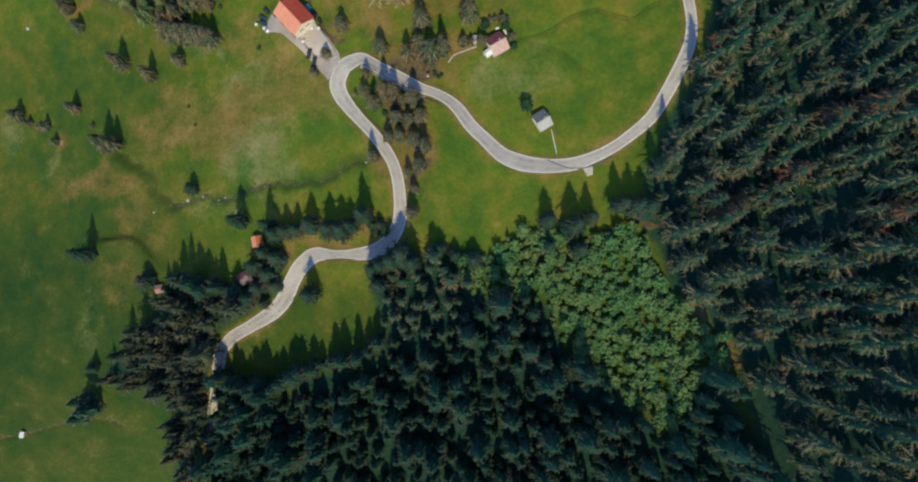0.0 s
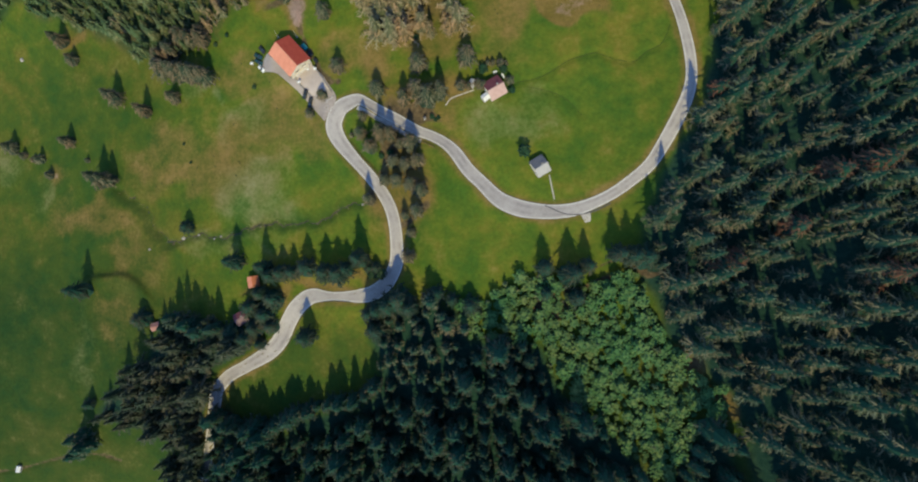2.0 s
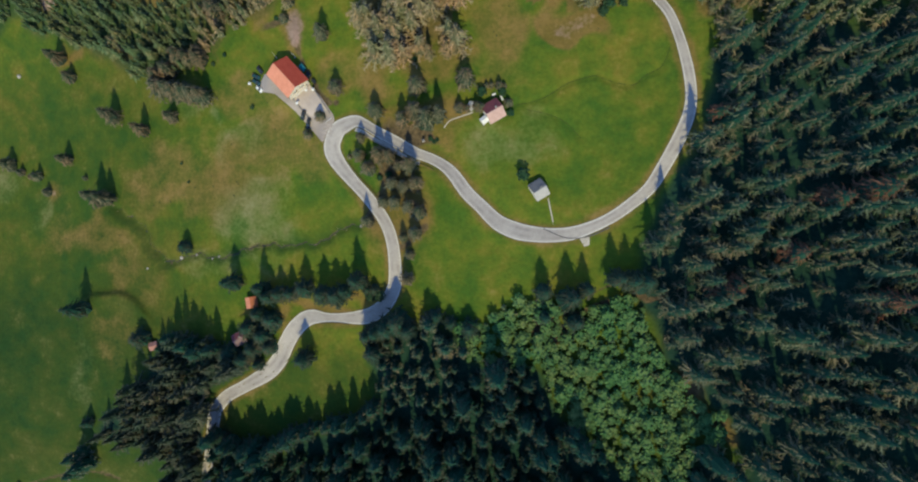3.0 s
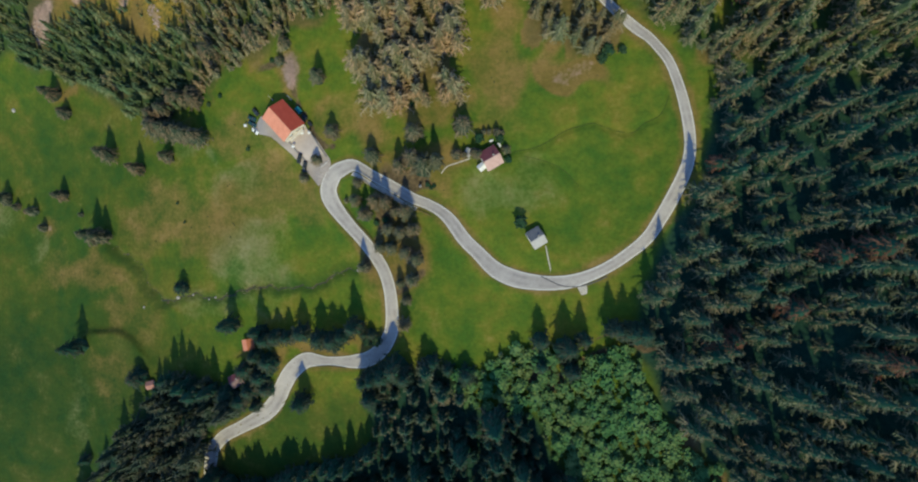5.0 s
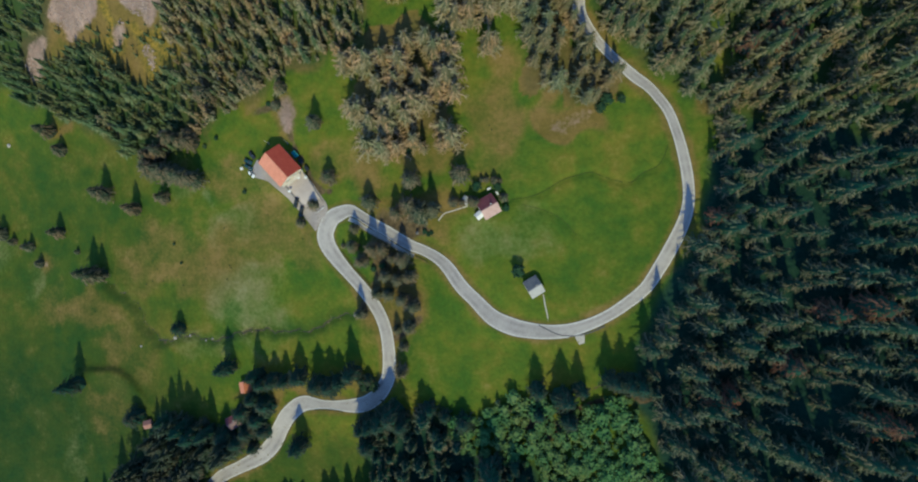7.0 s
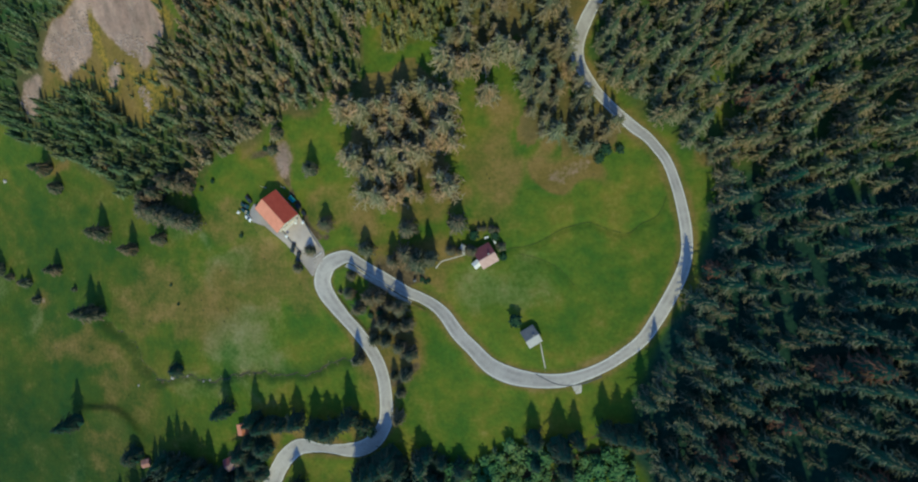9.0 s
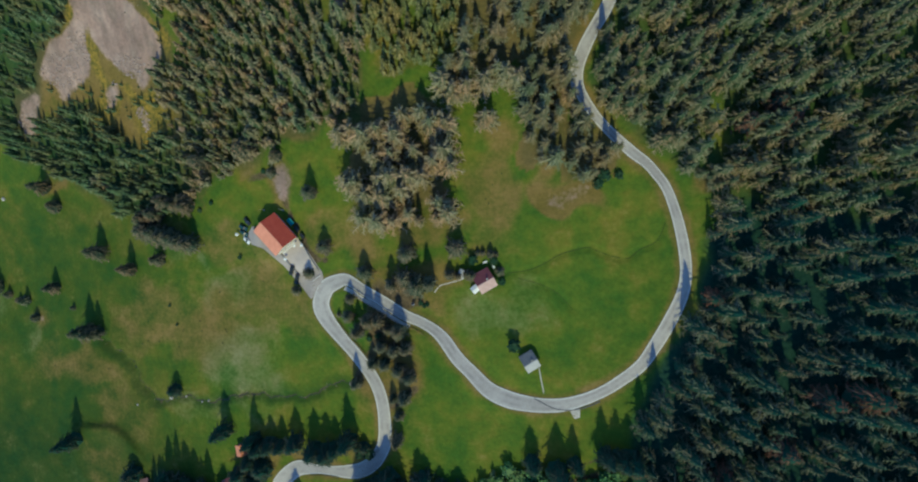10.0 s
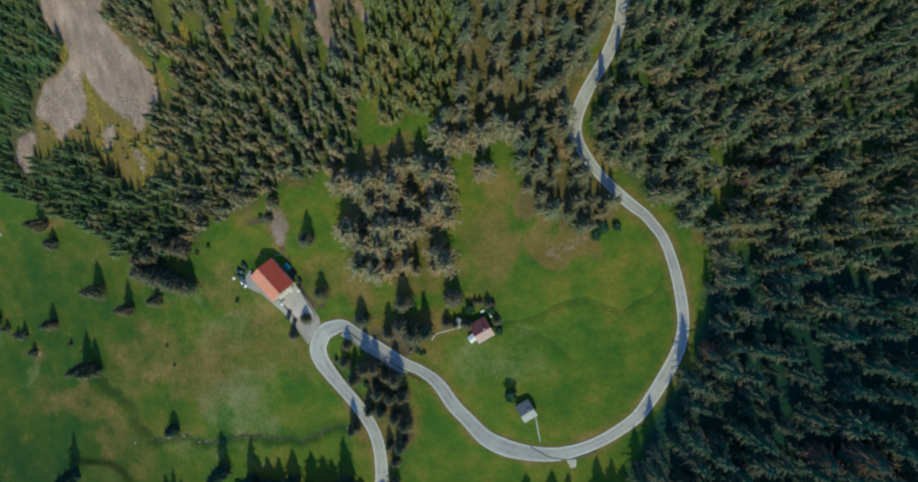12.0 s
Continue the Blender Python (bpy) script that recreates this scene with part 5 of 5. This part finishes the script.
# the west slope's lit look comes from its paler tile colour
house("hut", *HUT_A, 100.0, 4.8, 4.4, 2.4, 3.9, TIMBER, ORANGE_TILES, "small timber hut with a bright orange tiled roof", windows=1, chimney=False, category="hut", over=0.4, other=SUNLIT_TILES)
house("hut", *HUT_B, 28.0, 5.6, 5.0, 2.6, 4.2, PLASTER, PURPLE_TILES, "small pale hut with a dull purple-brown roof", windows=1, chimney=True, category="hut", over=0.45, other=MAROON_TILES)
house("shed", *HUT_C, 15.0, 3.6, 3.2, 2.1, 3.0, TIMBER, DULL_RED_TILES, "small timber shed with a reddish roof", windows=1, chimney=False, category="shed", over=0.3)
house("shed", *HUT_D, 80.0, 2.9, 1.8, 2.0, 2.5, WHITE_PAINT, WHITE_PAINT, "small white shed alone beside the stream", windows=1, chimney=False, category="shed", over=0.15, other=WHITE_PAINT)
house("shed", *SHED, 62.0, 3.0, 2.2, 2.0, 2.8, TIMBER, PALE_SHEET, "narrow garden shed among small spruces", windows=1, chimney=False, category="shed", over=0.25)


# ---- yard, paths and walls ----
def apron(name, polygon, material, lift, label, category, step=1.0):
    """A paved or trodden area that follows the ground."""
    p = np.array(polygon)
    bm = bmesh.new()
    bm.faces.new([bm.verts.new((a, b, 0)) for a, b in polygon])
    bmesh.ops.triangulate(bm, faces=bm.faces)
    for axis in (0, 1):
        for c in np.arange(p[:, axis].min() + step, p[:, axis].max(), step):
            n = [0, 0, 0]
            o = [0, 0, 0]
            n[axis], o[axis] = 1, c
            bmesh.ops.bisect_plane(bm, geom=bm.verts[:] + bm.edges[:] + bm.faces[:], plane_co=o, plane_no=n)
    xy = np.array([v.co[:2] for v in bm.verts])
    for v, z in zip(bm.verts, ground_z(xy[:, 0], xy[:, 1])):
        v.co.z = z + lift
    return tagged(part(name, bm, material), label, category, kind="structure")


apron("yard_paving", COURT, CONCRETE, 0.14, "pale concrete yard beside the guesthouse", "paving")
apron("terrace", TERRACE, TERRACE_SLABS, 0.2, "beige paved terrace in front of the guesthouse", "terrace")
apron("lay_by", LAY_BY, SHOULDER, 0.13, "small gravel lay-by at the road's edge", "lay-by", 0.7)
strip("footpath", spline(COTTAGE_PATH, 0.6), None, -0.25, 0.25, SHOULDER, 0.05, "narrow pale path from the cottage to the road", "path")
strip("footpath", spline(PATH, 0.6), None, -0.26, 0.26, SHOULDER, 0.05, "pale gravel path to the brown-roofed house", "path")


def road_between(a, b):
    i = sorted(int(nearest(np.array([q[0]]), np.array([q[1]]), ROAD)[1][0]) for q in (a, b))
    return i[0], i[1]


def guard_rail(a, b, side, gap, label):
    i, j = road_between(a, b)
    line, z = ROAD[i:j], ROAD_Z[i:j]
    t = np.gradient(line, axis=0)
    t /= np.hypot(t[:, 0], t[:, 1])[:, None]
    off = line + np.stack([t[:, 1], -t[:, 0]], 1) * (side * (ROAD_HALF[i:j] + gap))[:, None]
    root = new("guard_rail")
    bm = bmesh.new()
    rows = []
    for (x, y), h in zip(off, z):
        rows.append([bm.verts.new((x, y, h + c)) for c in (0.45, 0.8)] + [bm.verts.new((x + 0.08, y + 0.08, h + c)) for c in (0.8, 0.45)])
    for p, q in zip(rows[:-1], rows[1:]):
        for k in range(4):
            bm.faces.new((p[k], p[(k + 1) % 4], q[(k + 1) % 4], q[k]))
    part("rail", bm, TIMBER, root)
    post = None
    for n in range(0, len(off), 2):
        if post is None:
            post = part("post", box(0.18, 0.18, 1.2, 0, 0, -0.3, 0.02), TIMBER, root, at=pose(*off[n], z[n]))
            shape = post.data
        else:
            part("post", shape, None, root, at=pose(*off[n], z[n]))
    return tagged(root, label, "guard rail")


guard_rail((-38, 106), (-7, 88), -1, 2.1, "weathered timber guard rail above the hairpin")
guard_rail((-50, 86), (-33, 64), -1, 0.7, "weathered timber guard rail inside the hairpin")
guard_rail((-48, 18), (-64, 19), -1, 0.7, "weathered timber guard rail at the lower bend")
guard_rail((-72, 8), (-84, -3), -1, 0.7, "weathered timber guard rail below the lower bend")


i, j = road_between((-43, 107.5), (-14, 91.5))
strip("gravel_verge", ROAD[i:j], ROAD_Z[i:j], -ROAD_HALF[i:j] - 2.4, -ROAD_HALF[i:j] - 0.6, SHOULDER, 0.05, "pale gravel verge on the inner side of the hairpin", "verge")


def low_wall(points, label):
    line = spline(points, 0.8)
    z = ground_z(line[:, 0], line[:, 1])
    t = np.gradient(line, axis=0)
    t /= np.hypot(t[:, 0], t[:, 1])[:, None]
    n = np.stack([-t[:, 1], t[:, 0]], 1) * 0.2
    bm = bmesh.new()
    rows = [[bm.verts.new((*(p + s * q), h + c)) for s, c in ((-1, -0.4), (-1, 0.75), (1, 0.75), (1, -0.4))] for p, q, h in zip(line, n, z)]
    for a, b in zip(rows[:-1], rows[1:]):
        for k in range(4):
            bm.faces.new((a[k], a[(k + 1) % 4], b[(k + 1) % 4], b[k]))
    bm.faces.new(rows[0])
    bm.faces.new(rows[-1])
    return tagged(part("garden_wall", bm, STONE), label, "wall")


low_wall(LANE_WALL, "low grey stone wall between the yard and the lower lane")
low_wall(HAIRPIN_WALL, "low stone wall on the inner side of the hairpin road")
low_wall(YARD_WALL, "low grey stone wall along the guesthouse yard")


# ---- vehicles and small things ----
def car(x, y, turn, paint, label, length=4.4):
    root = new("car")
    root.matrix_basis = Matrix.Translation((x, y, float(ground_z(x, y)[0]) + 0.14)) @ up_at(x, y).to_track_quat("Z", "Y").to_matrix().to_4x4() @ pose(0, 0, 0, 0, 0, turn)
    l, w = length, 1.78
    side = [(-l / 2, 0.35), (-l / 2, 0.85), (-l / 2 + 0.3, 0.95), (l / 2 - 0.95, 0.92), (l / 2 - 0.1, 0.75), (l / 2, 0.55), (l / 2, 0.32)]

    def hull(outline, half, top):
        bm = bmesh.new()
        a = [bm.verts.new((p, -half * (top if z > 0.97 else 1), z)) for p, z in outline]
        b = [bm.verts.new((p, half * (top if z > 0.97 else 1), z)) for p, z in outline]
        bm.faces.new(a)
        bm.faces.new(list(reversed(b)))
        for k in range(len(a)):
            m = (k + 1) % len(a)
            bm.faces.new((a[k], a[m], b[m], b[k]))
        bmesh.ops.bevel(bm, geom=bm.edges[:], offset=0.06, segments=2, affect="EDGES")
        return bm

    part("body", hull(side, w / 2, 1), paint, root)
    part("greenhouse", hull([(-l / 2 + 0.35, 0.93), (-l / 2 + 0.7, 1.4), (l / 2 - 2.0, 1.42), (l / 2 - 1.15, 0.92)], w / 2 - 0.08, 0.82), GLASS, root, "dark tinted windows")
    part("roof", box(l * 0.36, 1.26, 0.06, -l * 0.1, 0, 1.41, 0.02), paint, root)
    for sx in (-1, 1):
        for sy in (-1, 1):
            wheel = part("wheel", tube(0.31, 0.31, 0.2, 14), RUBBER, root, at=pose(sx * l * 0.3, sy * (w / 2 - 0.1) + 0.1, 0.3, 90))
            part("rim", tube(0.19, 0.17, 0.23, 10, Matrix.Translation((0, 0, -0.015))), STEEL, wheel)
    for sy in (-1, 1):
        part("headlight", box(0.08, 0.36, 0.14, l / 2 - 0.02, sy * 0.62, 0.56, 0.02), GLASS, root)
        part("tail_light", box(0.06, 0.3, 0.14, -l / 2 - 0.01, sy * 0.66, 0.7, 0.02), RED_TILES, root, "red tail light")
        part("mirror", box(0.12, 0.2, 0.12, l * 0.13, sy * (w / 2 + 0.08), 0.95, 0.02), paint, root)
    return tagged(root, label, "car", "cars by the guesthouse")


for (x, y), turn, paint, label, length in zip(CARS, (25, 28, 30, 32, -48, -49), (DARK_PAINT, TEAL_PAINT, TEAL_PAINT, WHITE_PAINT, DARK_PAINT, DARK_PAINT),
        ("black car parked at the end of the row", "dark teal car parked in the row", "dark teal estate car parked in the row", "white car parked beside the meadow",
         "black car parked below the yard", "black estate car parked in the lower lane"), (4.2, 4.3, 4.6, 4.4, 4.6, 5.0)):
    car(x, y, turn, paint, label, length)


def bin_box(x, y, turn, size, paint, label, name="container", category="container"):
    root = new(name)
    root.matrix_basis = pose(x, y, float(ground_z(x, y)[0]), 0, 0, turn)
    w, d, h = size
    part("body", box(w, d, h, 0, 0, 0, 0.04), paint, root)
    part("lid", box(w + 0.1, d + 0.1, 0.12, 0, 0, h, 0.04), paint, root)
    for k in range(3):
        part("rib", box(0.08, d + 0.08, h * 0.9, (k - 1) * w * 0.33, 0, 0.05), STEEL, root)
    return tagged(root, label, category)


bin_box(-68.6, 133.2, -49.5, (3.0, 1.8, 1.6), TEAL_SHEET, "teal covered container behind the guesthouse")
bin_box(-65.9, 130.0, -49.5, (2.4, 1.5, 1.4), DARK_PAINT, "dark container behind the guesthouse")
bin_box(17.5, 115.6, 20.0, (1.6, 0.7, 0.9), WHITE_PAINT, "white garden chest behind the brown-roofed house", "garden_chest", "chest")
bin_box(20.9, 113.9, -60.0, (1.9, 0.7, 0.9), WHITE_PAINT, "white garden chest at the corner of the house", "garden_chest", "chest")
bin_box(-63.4, 126.9, -49.5, (2.2, 1.4, 1.3), DARK_PAINT, "dark container beside the yard wall")


for x, y in ((-84.3, 130.0), (-80.2, 125.8), (-75.1, 120.2)):
    bin_box(x, y, -49.5, (1.9, 1.0, 1.0), DARK_PAINT, "dark container along the guesthouse wall")


def flag_pole(x, y, label):
    root = new("flag_pole")
    root.matrix_basis = pose(x, y, float(ground_z(x, y)[0]))
    part("pole", tube(0.09, 0.05, 7.0, 10), WHITE_PAINT, root)
    part("base", box(0.7, 0.7, 0.35, 0, 0, 0, 0.04), STONE, root)
    part("knob", tube(0.12, 0.02, 0.2, 10, Matrix.Translation((0, 0, 7.0))), STEEL, root)
    return tagged(root, label, "flag pole")


flag_pole(-80.8, 138.4, "white flag pole behind the guesthouse")
flag_pole(-72.2, 138.4, "white flag pole at the corner of the guesthouse")


def parasol(x, y, label):
    root = new("parasol")
    root.matrix_basis = pose(x, y, float(ground_z(x, y)[0]) + 0.1, 0, 0, 20)
    part("pole", tube(0.04, 0.04, 2.5, 8), STEEL, root)
    part("base", tube(0.35, 0.3, 0.12, 12), STONE, root)
    part("canopy", tube(0.75, 0.03, 0.35, 8, Matrix.Translation((0, 0, 2.1))), WHITE_PAINT, root, "white cloth canopy")
    return tagged(root, label, "parasol", "parasols in the yard")


for x, y in ((-63.4, 122.7), (-70.6, 116.6), (-94.2, 127.6), (-66.6, 122.6)):
    parasol(x, y, "white parasol on the guesthouse yard")


def barrier(x, y, turn, length):
    root = new("barrier")
    root.matrix_basis = pose(x, y, float(ground_z(x, y)[0]) + 0.1, 0, 0, turn)
    part("bar", box(length, 0.16, 0.16, 0, 0, 0.85, 0.03), WHITE_PAINT, root)
    for s in (-1, 1):
        part("post", box(0.16, 0.16, 1.1, s * length * 0.45, 0, 0, 0.02), TIMBER, root)
    return tagged(root, "white wooden bar across the yard's entry", "barrier")


barrier(*BARRIER, 38, 5.0)


def wayside_shrine(x, y):
    root = new("wayside_shrine")
    root.matrix_basis = pose(x, y, float(ground_z(x, y)[0]), 0, 0, 25)
    part("base", box(1.0, 1.0, 0.5, 0, 0, -0.2, 0.04), STONE, root)
    part("pillar", box(0.7, 0.7, 2.0, 0, 0, 0.3, 0.03), WHITE_PAINT, root)
    for s in (-1, 1):
        part("roof", slab((-0.6, 0, 2.85), (0.6, 0, 2.85), (0.6, s * 0.6, 2.25), (-0.6, s * 0.6, 2.25), 0.06), GREY_SHEET, root)
    return tagged(root, "small white wayside shrine above the road", "shrine")


wayside_shrine(*SHRINE)


def boulder(x, y, size, label, paint, seed):
    bm = bmesh.new()
    bmesh.ops.create_icosphere(bm, subdivisions=2, radius=size)
    r = random.Random(seed)
    for v in bm.verts:
        v.co *= 1 + 0.28 * noise.noise(v.co * (1.1 / size) + Vector((seed, 0, 0)))
        v.co.z *= 0.7
    ob = part("boulder", bm, paint)
    ob.matrix_basis = pose(x, y, float(ground_z(x, y)[0]) + size * 0.2, 0, 0, r.uniform(0, 360))
    return tagged(ob, label, "boulder")


for n, (x, y, s) in enumerate(BOULDERS):
    boulder(x, y, s, "pale limestone boulder lying in the meadow", STONE, 3 + n)


def rubble(name, places, low, high, seed, label, category="rocks"):
    """Loose stones as one mesh."""
    r = np.random.RandomState(seed)
    base = np.array([(1, 0, 0), (-1, 0, 0), (0, 1, 0), (0, -1, 0), (0, 0, 1), (0, 0, -1)], float)
    tri = np.array([(0, 2, 4), (2, 1, 4), (1, 3, 4), (3, 0, 4), (2, 0, 5), (1, 2, 5), (3, 1, 5), (0, 3, 5)])
    z = ground_z(places[:, 0], places[:, 1])
    vs, fs = [], []
    for n, ((x, y), h) in enumerate(zip(places, z)):
        s = low + (high - low) * r.rand() ** 3
        a = r.uniform(0, 6.283)
        v = base * s * r.uniform(0.6, 1.25, (6, 1)) * np.array((1, 0.8, 0.6))
        vs.append(np.c_[v[:, 0] * math.cos(a) - v[:, 1] * math.sin(a) + x, v[:, 0] * math.sin(a) + v[:, 1] * math.cos(a) + y, v[:, 2] + h + 0.15 * s])
        fs.append(tri + 6 * n)
    return tagged(part(name, mesh_from(name, np.vstack(vs), np.vstack(fs), [RUBBLE]), None), label, category, kind="stuff")


r = np.random.RandomState(5)
many = np.vstack([np.array([(x, y) for x, y in zip(r.uniform(-220, -120, 30000), r.uniform(170, 330, 30000))])])
many = many[np.any([inside(many[:, 0], many[:, 1], hole) for hole in (SCREE, SCREE_B, SCREE_C, SCREE_D, SCREE_E)], axis=0)]
rubble("scree_stones", many[:900], 0.08, 0.35, 8, "loose grey stones strewn over the scree")
foot = many[np.any([np.hypot((many[:, 0] - cx) / rx, (many[:, 1] - cy) / ry) < 1 for cx, cy, rx, ry in STONE_BANDS], axis=0)]
rubble("scree_stones", foot[:1700], 0.12, 1.0, 9, "larger fallen blocks at the foot of the scree")
pick = CREEK_LINE[r.randint(0, len(CREEK_LINE), 120)] + r.normal(0, 0.7, (120, 2))
rubble("stream_stones", pick, 0.10, 0.34, 10, "pale stones along the small stream")

# ---- bushes ----
for x, y, h in BUSHES:
    plant(x, y, h, "bush", "dark green leafy bush beside the houses" if h > 3 else "low dark green bush on the slope", "bushes", LEAF_MESHES, 4.7, 1.25)
r = np.random.RandomState(77)
tufts = []
for cx, cy, rx, ry, _ in DRY_SPOTS + BARE_SPOTS:
    n = int(rx * ry * 0.03)
    tufts.append(np.c_[cx + r.normal(0, rx * 0.5, n), cy + r.normal(0, ry * 0.5, n)])
for cx, cy, rx, ry in OCHRE_SPOTS:
    n = int(rx * ry * 0.12)
    tufts.append(np.c_[cx + r.normal(0, rx * 0.6, n), cy + r.normal(0, ry * 0.6, n)])
tufts = np.vstack(tufts)
d, _ = nearest(tufts[:, 0], tufts[:, 1], ROAD)
tufts = tufts[(d > 4.5) & ~inside(tufts[:, 0], tufts[:, 1], COURT)]
grove("low_scrub", tufts, LEAF_TREES, (0.05, 0.14), SHRUB_GREEN, 78, "low scrub and tussocks dotted over the rough meadow", "scrub")

bare = scatter(SCREE_FOOT, 6.0, 140, [SCREE])
grove("small_spruces", bare, SMALL_TREES[:3], (0.16, 0.36), GREEN_SPRUCE, 240, "small dark spruces scattered over the foot of the scree", "trees", inner=GREEN_INNER)
RUST_MESHES = tree_prototypes(FULL_TREES[:3], "dead", RUST)
for x, y, h in DEAD_TREES:
    plant(x, y, h, label="dead rust-brown spruce standing in the forest", group="dead trees in the forest", meshes=RUST_MESHES)
